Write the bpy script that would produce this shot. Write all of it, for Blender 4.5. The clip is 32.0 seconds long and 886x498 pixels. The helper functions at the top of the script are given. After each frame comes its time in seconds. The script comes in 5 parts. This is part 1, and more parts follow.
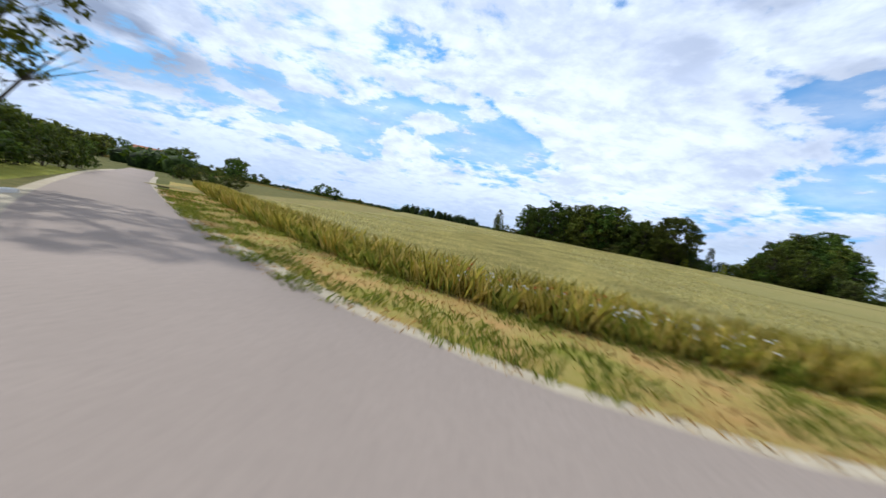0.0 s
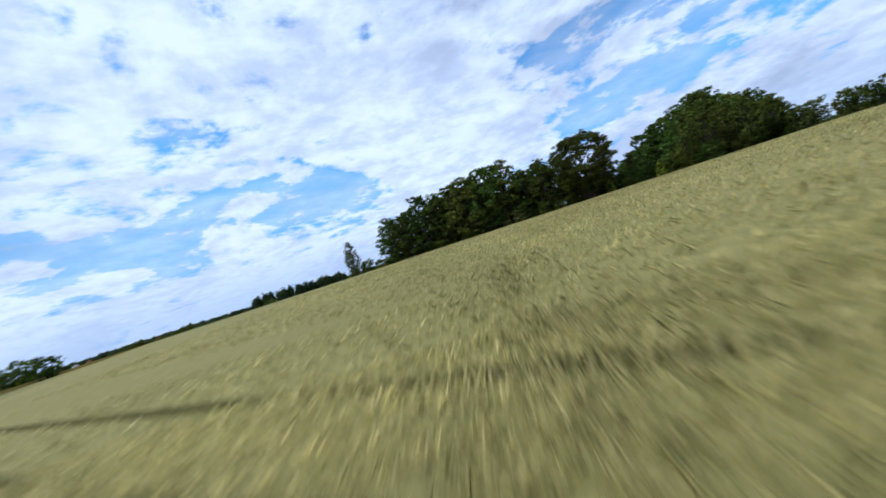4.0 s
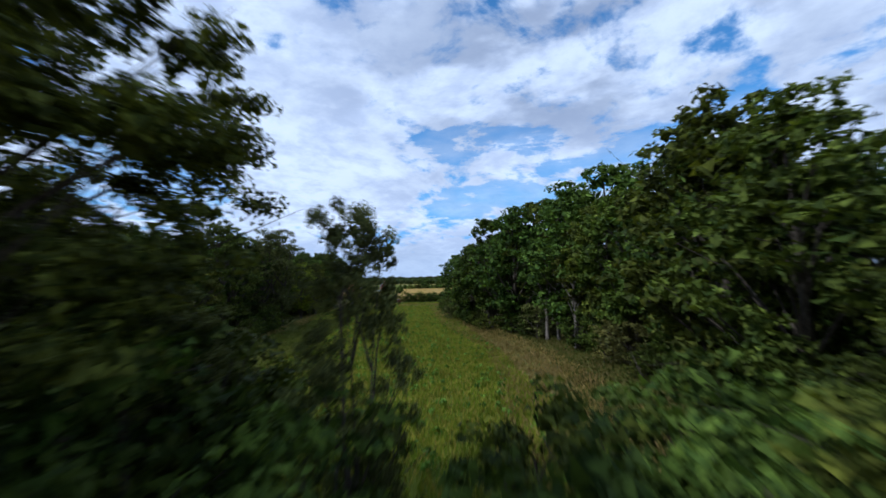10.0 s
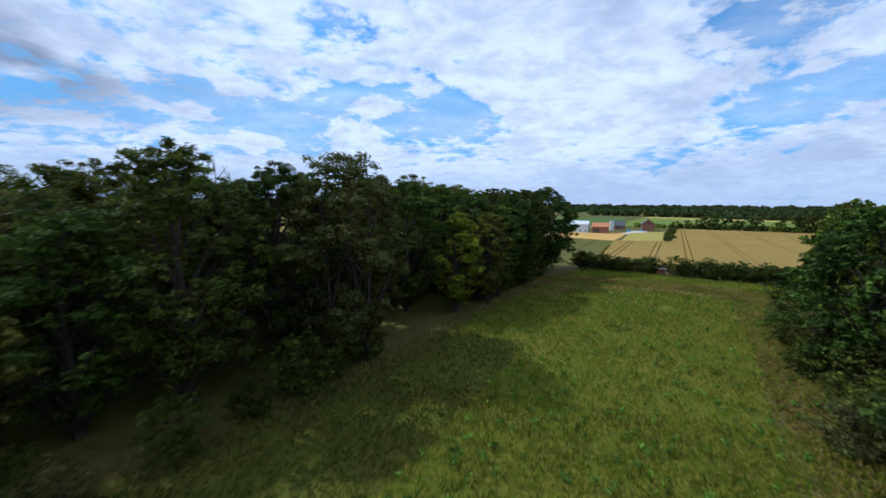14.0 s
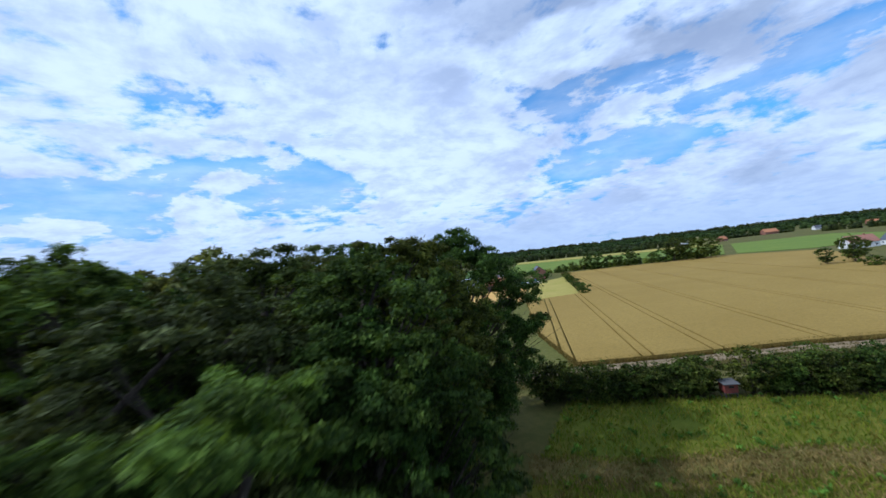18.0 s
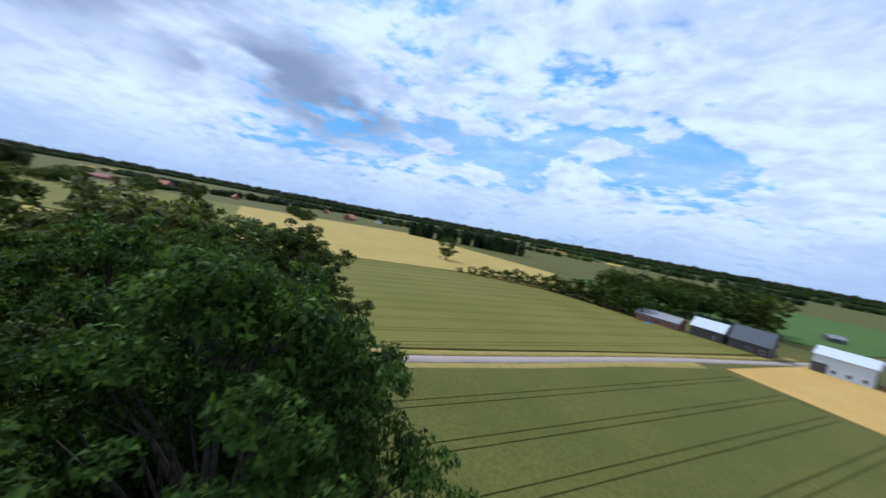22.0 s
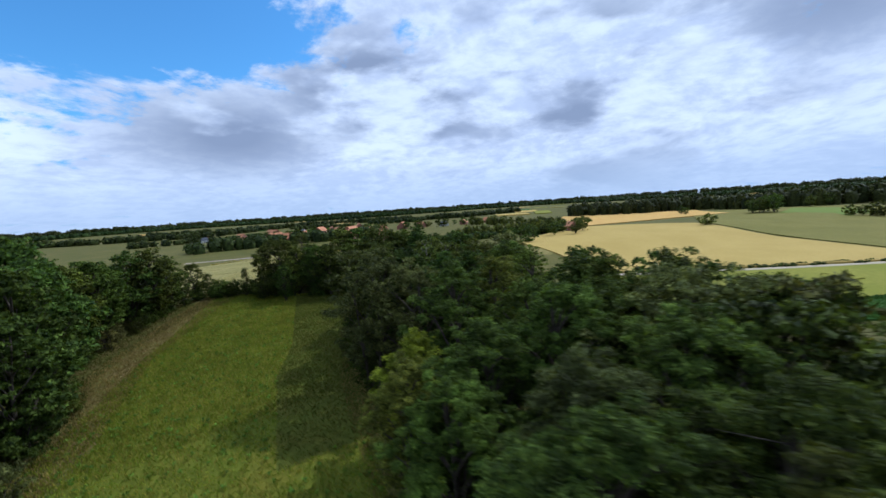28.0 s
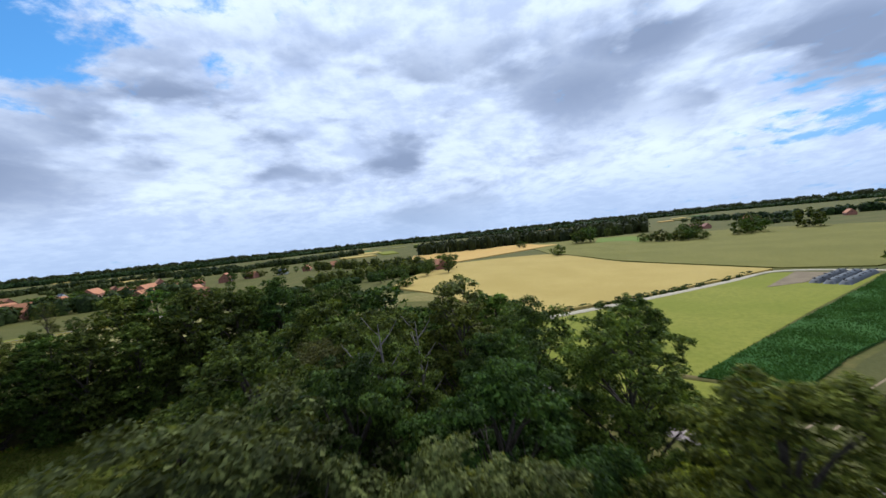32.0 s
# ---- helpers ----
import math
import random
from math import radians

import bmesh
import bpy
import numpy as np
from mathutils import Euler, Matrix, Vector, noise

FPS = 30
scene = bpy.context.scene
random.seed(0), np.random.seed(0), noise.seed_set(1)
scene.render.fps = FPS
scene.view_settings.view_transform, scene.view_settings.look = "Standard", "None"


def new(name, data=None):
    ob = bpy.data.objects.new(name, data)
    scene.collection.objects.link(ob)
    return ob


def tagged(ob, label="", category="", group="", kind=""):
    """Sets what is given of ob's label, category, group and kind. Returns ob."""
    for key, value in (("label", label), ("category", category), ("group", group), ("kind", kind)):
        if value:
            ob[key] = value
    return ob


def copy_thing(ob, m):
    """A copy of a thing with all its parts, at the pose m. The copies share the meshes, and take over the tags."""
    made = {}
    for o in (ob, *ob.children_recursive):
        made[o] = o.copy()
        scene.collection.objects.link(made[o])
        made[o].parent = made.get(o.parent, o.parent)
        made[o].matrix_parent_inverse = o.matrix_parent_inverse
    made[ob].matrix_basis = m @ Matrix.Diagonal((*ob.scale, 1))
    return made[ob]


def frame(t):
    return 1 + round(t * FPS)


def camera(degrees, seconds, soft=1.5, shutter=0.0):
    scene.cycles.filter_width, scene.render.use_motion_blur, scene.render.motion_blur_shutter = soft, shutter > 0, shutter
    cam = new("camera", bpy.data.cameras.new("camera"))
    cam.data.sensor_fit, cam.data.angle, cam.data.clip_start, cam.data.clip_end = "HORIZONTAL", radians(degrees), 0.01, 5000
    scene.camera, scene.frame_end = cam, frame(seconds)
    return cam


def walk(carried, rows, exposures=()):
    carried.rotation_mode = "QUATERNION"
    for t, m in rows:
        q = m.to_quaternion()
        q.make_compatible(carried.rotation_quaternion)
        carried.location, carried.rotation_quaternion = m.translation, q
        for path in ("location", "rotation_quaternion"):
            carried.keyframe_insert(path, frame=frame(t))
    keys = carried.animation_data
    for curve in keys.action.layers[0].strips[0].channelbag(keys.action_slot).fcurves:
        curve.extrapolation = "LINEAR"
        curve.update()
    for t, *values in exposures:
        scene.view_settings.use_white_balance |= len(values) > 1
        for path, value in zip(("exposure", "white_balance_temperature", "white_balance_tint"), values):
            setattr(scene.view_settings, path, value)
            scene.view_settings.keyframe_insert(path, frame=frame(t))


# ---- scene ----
from mathutils import geometry

cam = camera(99.6, 32.0, soft=1.5, shutter=0.42)


def flight(x, y, z, yaw, pitch, roll):
    """The pose of the flying camera: yaw to the left, pitch up, roll leaning left."""
    m = Matrix.Rotation(radians(yaw), 4, "Z") @ Matrix.Rotation(radians(90 + pitch), 4, "X") @ Matrix.Rotation(radians(roll), 4, "Z")
    return Matrix.Translation((x, y, z)) @ m


PATH = [
    (0, 0.00, -0.00, 2.14, -1.33, -4.13, 11.26),
    (0.5, 1.37, 8.18, 2.10, 2.90, -6.19, 10.47),
    (1, 2.60, 16.04, 1.92, 3.75, -8.25, 7.06),
    (1.5, 3.64, 23.53, 1.84, 3.36, -7.00, 2.80),
    (2, 5.19, 30.48, 1.83, 1.75, -4.98, -1.56),
    (2.5, 6.16, 37.93, 1.82, -1.85, -2.92, -5.73),
    (3, 7.38, 45.29, 1.87, -6.87, -1.26, -10.49),
    (3.5, 9.52, 52.44, 2.11, -13.58, -0.44, -14.26),
    (4, 12.47, 59.50, 2.63, -20.40, -0.19, -18.03),
    (4.5, 16.42, 66.66, 4.10, -26.92, -0.62, -20.76),
    (5, 22.46, 73.61, 5.02, -33.93, -1.65, -20.99),
    (5.5, 29.65, 80.17, 5.58, -39.17, -2.88, -19.20),
    (6, 37.38, 86.28, 5.91, -41.85, -3.95, -15.82),
    (6.5, 45.09, 91.86, 6.05, -42.71, -4.47, -11.32),
    (7, 52.09, 96.69, 5.97, -44.06, -4.10, -6.16),
    (7.5, 58.65, 101.27, 6.10, -45.44, -3.72, -2.48),
    (8, 65.21, 106.00, 6.50, -45.75, -3.22, -1.48),
    (8.5, 72.32, 110.91, 7.25, -45.52, -1.18, -2.00),
    (9, 79.40, 115.65, 7.76, -44.56, 1.74, -2.76),
    (9.5, 86.83, 121.09, 8.71, -44.75, 3.25, -2.17),
    (10, 94.19, 126.38, 9.64, -44.12, 4.60, -0.77),
    (10.5, 100.97, 131.97, 10.73, -39.46, 1.63, 4.97),
    (11, 107.74, 137.72, 12.14, -32.69, -2.15, 6.19),
    (11.5, 114.31, 143.30, 13.51, -23.68, -4.68, 8.21),
    (12, 119.96, 149.31, 14.63, -14.82, -8.18, 8.35),
    (12.5, 124.95, 155.68, 15.53, -7.44, -9.57, 8.28),
    (13, 128.96, 162.78, 16.16, -6.10, -8.69, 5.33),
    (13.5, 132.28, 170.26, 16.72, -5.64, -7.84, 2.88),
    (14, 135.13, 177.97, 17.01, -5.99, -6.76, 0.69),
    (14.5, 137.59, 185.62, 16.95, -6.85, -5.05, -0.75),
    (15, 139.85, 194.08, 17.15, -8.94, -3.62, -1.77),
    (15.5, 142.09, 202.87, 17.51, -11.19, -2.44, -2.45),
    (16, 144.47, 211.77, 17.86, -13.25, -1.47, -2.88),
    (16.5, 147.10, 220.62, 17.97, -15.21, -0.71, -3.16),
    (17, 150.10, 229.26, 17.56, -17.53, -0.13, -3.37),
    (17.5, 153.24, 237.40, 18.06, -21.17, 1.41, -5.39),
    (18, 156.49, 244.61, 18.85, -24.94, 1.86, -6.57),
    (18.5, 159.96, 251.09, 19.62, -28.50, 2.10, -6.13),
    (19, 163.88, 257.31, 20.12, -29.78, 2.21, -5.27),
    (19.5, 168.04, 262.47, 20.11, -30.42, 2.40, -3.68),
    (20, 172.00, 265.33, 20.41, -28.09, 2.77, 0.28),
    (20.5, 176.90, 268.54, 21.97, -18.42, 1.07, 5.29),
    (21, 181.93, 270.71, 22.96, -5.85, -0.11, 7.41),
    (21.5, 185.10, 271.72, 23.86, 8.57, -2.12, 9.54),
    (22, 186.30, 275.36, 24.39, 23.74, -4.02, 10.43),
    (22.5, 188.22, 281.33, 24.76, 38.78, -6.55, 10.13),
    (23, 189.89, 286.63, 25.14, 53.33, -8.21, 9.80),
    (23.5, 190.49, 291.14, 25.72, 67.01, -10.02, 10.47),
    (24, 189.76, 294.70, 26.19, 79.73, -11.38, 11.73),
    (24.5, 187.88, 297.07, 26.34, 91.08, -11.70, 13.46),
    (25, 184.90, 298.31, 26.48, 101.39, -11.23, 15.40),
    (25.5, 180.99, 298.09, 26.73, 110.04, -10.98, 14.06),
    (26, 177.14, 296.40, 27.01, 115.62, -11.05, 9.43),
    (26.5, 174.83, 293.00, 27.18, 118.37, -9.47, 4.04),
    (27, 174.27, 285.85, 27.63, 120.84, -8.05, 0.34),
    (27.5, 175.16, 276.46, 28.18, 122.00, -6.98, -2.11),
    (28, 176.52, 266.35, 28.72, 121.24, -6.37, -3.79),
    (28.5, 177.25, 256.93, 29.15, 118.35, -6.23, -5.47),
    (29, 174.24, 251.46, 29.35, 113.90, -6.39, -7.87),
    (29.5, 170.20, 247.00, 29.24, 109.64, -6.17, -10.52),
    (30, 165.34, 243.12, 28.92, 105.85, -4.14, -11.99),
    (30.5, 159.90, 239.96, 28.55, 101.56, -2.60, -10.88),
    (31, 154.09, 237.30, 28.19, 98.76, -2.63, -9.44),
    (31.5, 147.82, 234.94, 28.12, 97.00, -2.37, -7.76),
    (32, 141.30, 232.75, 28.14, 96.26, -2.04, -6.04),
]
walk(cam, [(r[0], flight(*r[1:])) for r in PATH], exposures=[(0, 0.02, 5900, 10), (2, -0.06, 5500, 10), (9, -0.22, 5350, 10), (13, -0.24, 5400, 10), (19, -0.2, 5150, 10), (21, -0.2, 5200, 10), (23, -0.2, 5300, 10), (25, -0.28, 5200, 10), (27, -0.18, 5300, 10), (30, -0.13, 5500, 10), (32, -0.1, 5600, 10)])

# ------------------------------------------------------------------ sky, sun
SUN_AZ, SUN_EL = 68.0, 47.0          # degrees to the left of +y, and above the horizon


def heading(az, el=0.0):
    a, e = radians(az), radians(el)
    return Vector((-math.sin(a) * math.cos(e), math.cos(a) * math.cos(e), math.sin(e)))


sun_data = bpy.data.lights.new("sun", "SUN")
sun_data.energy, sun_data.angle, sun_data.color = 3.3, radians(1.2), (1.0, 0.96, 0.88)
sun = new("sun", sun_data)
sun.rotation_mode = "QUATERNION"
sun.rotation_quaternion = heading(SUN_AZ, SUN_EL).to_track_quat("Z", "Y")


class Nodes:
    """Short hands for building a node tree."""

    def __init__(self, tree):
        self.tree = tree
        tree.nodes.clear()

    def add(self, kind, **settings):
        node = self.tree.nodes.new(kind)
        for key, value in settings.items():
            self.put(node.inputs[key], value)
        return node

    def put(self, socket, value):
        if isinstance(value, bpy.types.NodeSocket):
            self.tree.links.new(value, socket)
        else:
            socket.default_value = value

    def math(self, op, a, b=0.0, c=0.0, clamp=False):
        node = self.tree.nodes.new("ShaderNodeMath")
        node.operation, node.use_clamp = op, clamp
        for socket, value in zip(node.inputs, (a, b, c)):
            self.put(socket, value)
        return node.outputs[0]

    def vec(self, op, a, b=(0, 0, 0)):
        node = self.tree.nodes.new("ShaderNodeVectorMath")
        node.operation = op
        self.put(node.inputs[0], a)
        self.put(node.inputs[1], b)
        return node.outputs["Value"] if op in ("DOT_PRODUCT", "LENGTH") else node.outputs[0]

    def noise(self, vector, scale, detail=4.0, rough=0.55, warp=0.0):
        node = self.tree.nodes.new("ShaderNodeTexNoise")
        self.put(node.inputs["Vector"], vector)
        for key, value in (("Scale", scale), ("Detail", detail), ("Roughness", rough), ("Distortion", warp)):
            self.put(node.inputs[key], value)
        return node.outputs["Fac"]

    def ramp(self, value, lo, hi, a=0.0, b=1.0, smooth=True):
        node = self.tree.nodes.new("ShaderNodeMapRange")
        node.interpolation_type = "SMOOTHSTEP" if smooth else "LINEAR"
        for socket, v in zip(node.inputs, (value, lo, hi, a, b)):
            self.put(socket, v)
        return node.outputs[0]

    def mix(self, fac, a, b, how="MIX"):
        node = self.tree.nodes.new("ShaderNodeMix")
        node.data_type, node.blend_type = "RGBA", how
        self.put(node.inputs[0], fac)
        self.put(node.inputs[6], a)
        self.put(node.inputs[7], b)
        return node.outputs[2]


def rgb(r, g, b):
    return (r, g, b, 1.0)


def make_sky():
    world = bpy.data.worlds.new("summer_sky")
    scene.world = world
    world.use_nodes = True
    n = Nodes(world.node_tree)
    d = n.add("ShaderNodeTexCoord").outputs["Generated"]
    parts = n.add("ShaderNodeSeparateXYZ", Vector=d)
    z = parts.outputs[2]
    sky = n.add("ShaderNodeTexSky")
    sky.sky_type, sky.sun_disc = "NISHITA", False
    sky.sun_elevation, sky.sun_rotation = radians(SUN_EL), radians(-SUN_AZ)
    sky.air_density, sky.dust_density, sky.ozone_density = 1.0, 0.6, 2.0
    # cloud deck: the direction met with a flat layer
    low = n.math("ADD", n.math("MAXIMUM", z, 0.0), 0.24)
    flat = n.add("ShaderNodeCombineXYZ", X=n.math("DIVIDE", parts.outputs[0], low), Y=n.math("DIVIDE", parts.outputs[1], low), Z=0.0).outputs[0]
    warp = n.add("ShaderNodeTexNoise", Vector=flat, Scale=0.8, Detail=3.0)
    flat2 = n.vec("ADD", flat, n.vec("MULTIPLY", warp.outputs["Color"], (0.5, 0.5, 0.0)))
    big = n.noise(flat2, 1.3, 4.0, 0.5)
    fine = n.noise(flat2, 6.5, 9.0, 0.6)
    cover = n.math("ADD", n.math("ADD", n.math("MULTIPLY", big, 0.8), n.math("MULTIPLY", fine, 1.0)), -0.295)
    # a row of small heaped clouds close over the horizon
    heap = n.noise(n.vec("MULTIPLY", d, (1.0, 1.0, 3.0)), 9.0, 6.0, 0.5)
    row = n.math("MULTIPLY", n.ramp(z, 0.015, 0.05), n.ramp(z, 0.115, 0.06))
    cover = n.math("ADD", cover, n.math("MULTIPLY", row, n.ramp(heap, 0.40, 0.58, 0.06, 0.42)))

    def spot(az, el, wide, gain):
        off = n.vec("MULTIPLY", n.vec("SUBTRACT", d, tuple(heading(az, el))), (1.0, 1.0, 2.3))
        return n.math("MULTIPLY", n.ramp(n.vec("LENGTH", off), 2 * math.sin(radians(wide / 2)), 0.0), gain)

    def sum_spots(spots):
        total = None
        for az, el, wide, gain in spots:
            s = spot(az, el, wide, gain)
            total = s if total is None else n.math("ADD", total, s)
        return total

    level = n.vec("MULTIPLY", d, (1.0, 1.0, 2.6))
    level = n.vec("ADD", level, n.vec("MULTIPLY", warp.outputs["Color"], (0.12, 0.12, 0.12)))
    wisps = n.noise(n.vec("MULTIPLY", level, (1.0, 1.0, 1.5)), 7.0, 8.0, 0.62)
    BREAKS = ((29, 13, 13, -0.24), (19, 9.5, 14, -0.34), (9, 12.5, 15, -0.27), (-2, 13.5, 14, -0.27), (-9, 11.5, 10, -0.27), (9, 24, 8, -0.16), (-44, 19.5, 10, -0.24), (-50, 21.5, 10, -0.26), (-54, 12.7, 13, -0.29), (-46, 11.5, 9, -0.24), (-59, 19.5, 11, -0.26), (-67, 16.5, 10, -0.22), (-83, 19.5, 7, -0.26), (-74, 18, 8, -0.21), (37, 8.5, 15, -0.19), (52, 7.5, 9, -0.13))
    OPEN = ((151, 26, 22, -0.42), (161, 23, 22, -0.42), (173, 25, 24, -0.45), (147, 20.5, 9, -0.2))
    BANKS = ((4, 13.6, 5, 0.55), (7, 10.3, 7, 0.5), (20, 8.2, 6, 0.4), (27, 10.8, 5, 0.35), (-14, 26, 22, 0.18), (-22, 17, 15, 0.24), (-33, 13, 14, 0.2), (-36, 30, 22, 0.12), (105, 24, 30, 0.20), (60, 22, 28, 0.16), (-92, 14, 20, 0.14), (150, 7, 26, 0.25), (110, 9, 40, 0.35), (80, 10, 25, 0.3))
    thin = sum_spots(BREAKS)
    cover = n.math("ADD", cover, n.math("MAXIMUM", thin, -0.28))
    cover = n.math("ADD", cover, sum_spots(BANKS + OPEN))
    cover = n.math("ADD", cover, n.math("MULTIPLY", n.math("SUBTRACT", wisps, 0.49), n.ramp(thin, 0.0, -0.2, 0.25, 1.15)))
    mask = n.ramp(cover, 0.355, 0.585)
    grey = None
    for az, el, wide, gain in ((42, 13, 19, 1.0), (30, 14, 13, 0.7), (50, 15.5, 17, 1.0), (66, 22, 19, 0.9), (74, 18, 23, 0.8), (55, 14, 17, 0.8), (-91, 13, 29, 0.9), (92, 10, 26, 0.9), (101, 11, 23, 0.9), (106, 18.5, 32, 1.0), (128, 17, 29, 1.1), (122, 12, 23, 0.8), (149, 11, 22, 0.9), (84, 22, 20, 0.7), (-36, 5.5, 13, 0.5), (-60, 6, 20, 0.6), (101, 3, 20, 0.7), (-62, 30, 55, 0.75), (-48, 15, 26, 0.3)):
        s = spot(az, el, wide, gain)
        grey = s if grey is None else n.math("MAXIMUM", grey, s)
    lump = n.ramp(n.noise(n.vec("ADD", level, (3.1, 7.7, 0.0)), 3.4, 7.0, 0.5), 0.41, 0.57)
    grey = n.math("MULTIPLY", grey, n.math("ADD", n.math("MULTIPLY", lump, 1.05), 0.12), clamp=True)
    thick = n.ramp(n.math("ADD", n.math("MULTIPLY", n.noise(level, 5.0, 8.0, 0.6), 0.6), n.math("MULTIPLY", n.noise(n.vec("ADD", flat2, (5.0, 1.0, 0.0)), 9.0, 6.0, 0.6), 0.4)), 0.40, 0.62)
    white = n.mix(thick, rgb(CLOUD * 1.06, CLOUD * 1.13, CLOUD * 1.24), rgb(CLOUD * 0.74, CLOUD * 0.82, CLOUD * 0.99))
    cloud = n.mix(grey, white, rgb(CLOUD * 0.36, CLOUD * 0.42, CLOUD * 0.55))
    blue_sky = n.mix(1.0, sky.outputs[0], rgb(BLUE * 0.75, BLUE * 1.25, BLUE * 1.45), "MULTIPLY")
    blue_sky = n.mix(1.0, blue_sky, rgb(CLOUD * 0.25, CLOUD * 0.60, CLOUD * 1.0), "DARKEN")
    veil = n.ramp(thin, -0.04, -0.22, 0.0, 0.34)      # high thin cloud over the smaller breaks
    both = n.mix(n.math("MAXIMUM", mask, n.math("MULTIPLY", veil, n.ramp(wisps, 0.3, 0.6, 0.6, 1.3))), blue_sky, cloud)
    haze = n.ramp(z, 0.0, 0.16, 0.75, 0.0)
    both = n.mix(haze, both, rgb(CLOUD * 0.55, CLOUD * 0.67, CLOUD * 0.86))
    ground_dark = n.ramp(z, -0.05, 0.0, 1.0, 0.0)
    both = n.mix(ground_dark, both, rgb(0.5, 0.55, 0.4))
    back = n.add("ShaderNodeBackground", Color=both, Strength=0.1)
    out = n.add("ShaderNodeOutputWorld")
    n.tree.links.new(back.outputs[0], out.inputs[0])


CLOUD, BLUE = 9.4, 1.3
make_sky()

# ------------------------------------------------------------------ materials


def material(name, build):
    mat = bpy.data.materials.new(name)
    mat.use_nodes = True
    n = Nodes(mat.node_tree)
    out = n.add("ShaderNodeOutputMaterial")
    n.tree.links.new(build(n), out.inputs[0])
    return mat


def place(n):
    return n.add("ShaderNodeNewGeometry").outputs["Position"]


def bumped(n, height, dist, strength=0.6):
    return n.add("ShaderNodeBump", Height=height, Distance=dist, Strength=strength).outputs[0]


def principled(n, colour, rough=0.85, normal=None, spec=0.3):
    node = n.add("ShaderNodeBsdfPrincipled")
    n.put(node.inputs["Base Color"], colour)
    n.put(node.inputs["Roughness"], rough)
    n.put(node.inputs["Specular IOR Level"], spec)
    if normal is not None:
        n.put(node.inputs["Normal"], normal)
    return node.outputs[0]


def two_scale(a, b, c, big=0.06, small=1.5, rough=0.9, bump=0.06, fine=8.0, along=None, stretch=1.0):
    """Ground-like surface: a and b mixed in patches metres wide, c in grains."""

    def build(n):
        p = place(n)
        if along is not None:
            p2 = n.add("ShaderNodeMapping")
            p2.vector_type = "TEXTURE"
            n.put(p2.inputs["Vector"], p)
            p2.inputs["Rotation"].default_value = (0, 0, along)
            p2.inputs["Scale"].default_value = (stretch, 1.0, 1.0)
            p = p2.outputs[0]
        patch = n.ramp(n.noise(p, big, 6.0, 0.6), 0.35, 0.65)
        grain = n.ramp(n.noise(p, small, 6.0, 0.65), 0.35, 0.68)
        col = n.mix(patch, rgb(*a), rgb(*b))
        col = n.mix(n.math("MULTIPLY", grain, 0.75), col, rgb(*c))
        return principled(n, col, rough, bumped(n, n.noise(p, fine, 4.0, 0.6), bump), 0.07)

    return build


def leaf_material(name, dark, light, through_share=0.28, vary=1.0):
    def build(n):
        geo = n.add("ShaderNodeNewGeometry")
        info = n.add("ShaderNodeObjectInfo")
        col = n.mix(geo.outputs["Random Per Island"], rgb(*dark), rgb(*light))
        shift = n.ramp(info.outputs["Random"], 0.0, 1.0, 1 - 0.20 * vary, 1 + 0.22 * vary, smooth=False)
        patch = n.ramp(n.noise(geo.outputs["Position"], 0.42, 4.0), 0.32, 0.68, 0.6, 1.4)
        patch = n.math("MULTIPLY", patch, n.ramp(n.math("FRACT", n.math("MULTIPLY", info.outputs["Random"], 7.31)), 0.0, 1.0, 1 - 0.28 * vary, 1 + 0.3 * vary, smooth=False))
        patch = n.math("MULTIPLY", patch, n.ramp(n.noise(geo.outputs["Position"], 1.3, 3.0), 0.34, 0.66, 0.66, 1.36))
        col = n.mix(1.0, col, n.add("ShaderNodeCombineXYZ", X=n.math("MULTIPLY", shift, patch), Y=patch, Z=n.math("MULTIPLY", patch, 0.95)).outputs[0], "MULTIPLY")
        face = n.add("ShaderNodeBsdfPrincipled")
        n.put(face.inputs["Base Color"], col)
        face.inputs["Roughness"].default_value = 0.7
        face.inputs["Specular IOR Level"].default_value = 0.10
        glow = n.add("ShaderNodeBsdfTranslucent", Color=n.mix(1.0, col, rgb(1.3, 1.25, 0.5), "MULTIPLY"))
        mix = n.add("ShaderNodeMixShader", Fac=through_share)
        n.tree.links.new(face.outputs[0], mix.inputs[1])
        n.tree.links.new(glow.outputs[0], mix.inputs[2])
        return mix.outputs[0]

    return material(name, build)


def bark_build(n):
    p = place(n)
    q = n.vec("MULTIPLY", p, (1.0, 1.0, 0.25))
    col = n.mix(n.ramp(n.noise(q, 9.0, 6.0), 0.3, 0.7), rgb(0.032, 0.026, 0.02), rgb(0.10, 0.083, 0.063))
    return principled(n, col, 0.95, bumped(n, n.noise(q, 14.0, 5.0), 0.03, 0.9), 0.1)


MAT = {}
MAT["ground"] = material("grassland", two_scale((0.095, 0.092, 0.022), (0.14, 0.115, 0.034), (0.066, 0.072, 0.015), 0.03, 0.8))
MAT["soil"] = material("soil", two_scale((0.20, 0.15, 0.09), (0.26, 0.20, 0.12), (0.14, 0.10, 0.06), 0.2, 2.5))
MAT["wheat"] = material("ripening_wheat", two_scale((0.250, 0.215, 0.070), (0.300, 0.248, 0.086), (0.150, 0.138, 0.043), 0.035, 4.0, bump=0.14, fine=9.0))
MAT["barley"] = material("ripe_barley", two_scale((0.275, 0.182, 0.044), (0.315, 0.212, 0.054), (0.205, 0.137, 0.033), 0.03, 2.2, bump=0.1))
MAT["pale_barley"] = material("pale_barley", two_scale((0.40, 0.285, 0.078), (0.45, 0.325, 0.095), (0.33, 0.235, 0.064), 0.03, 2.2, bump=0.08))
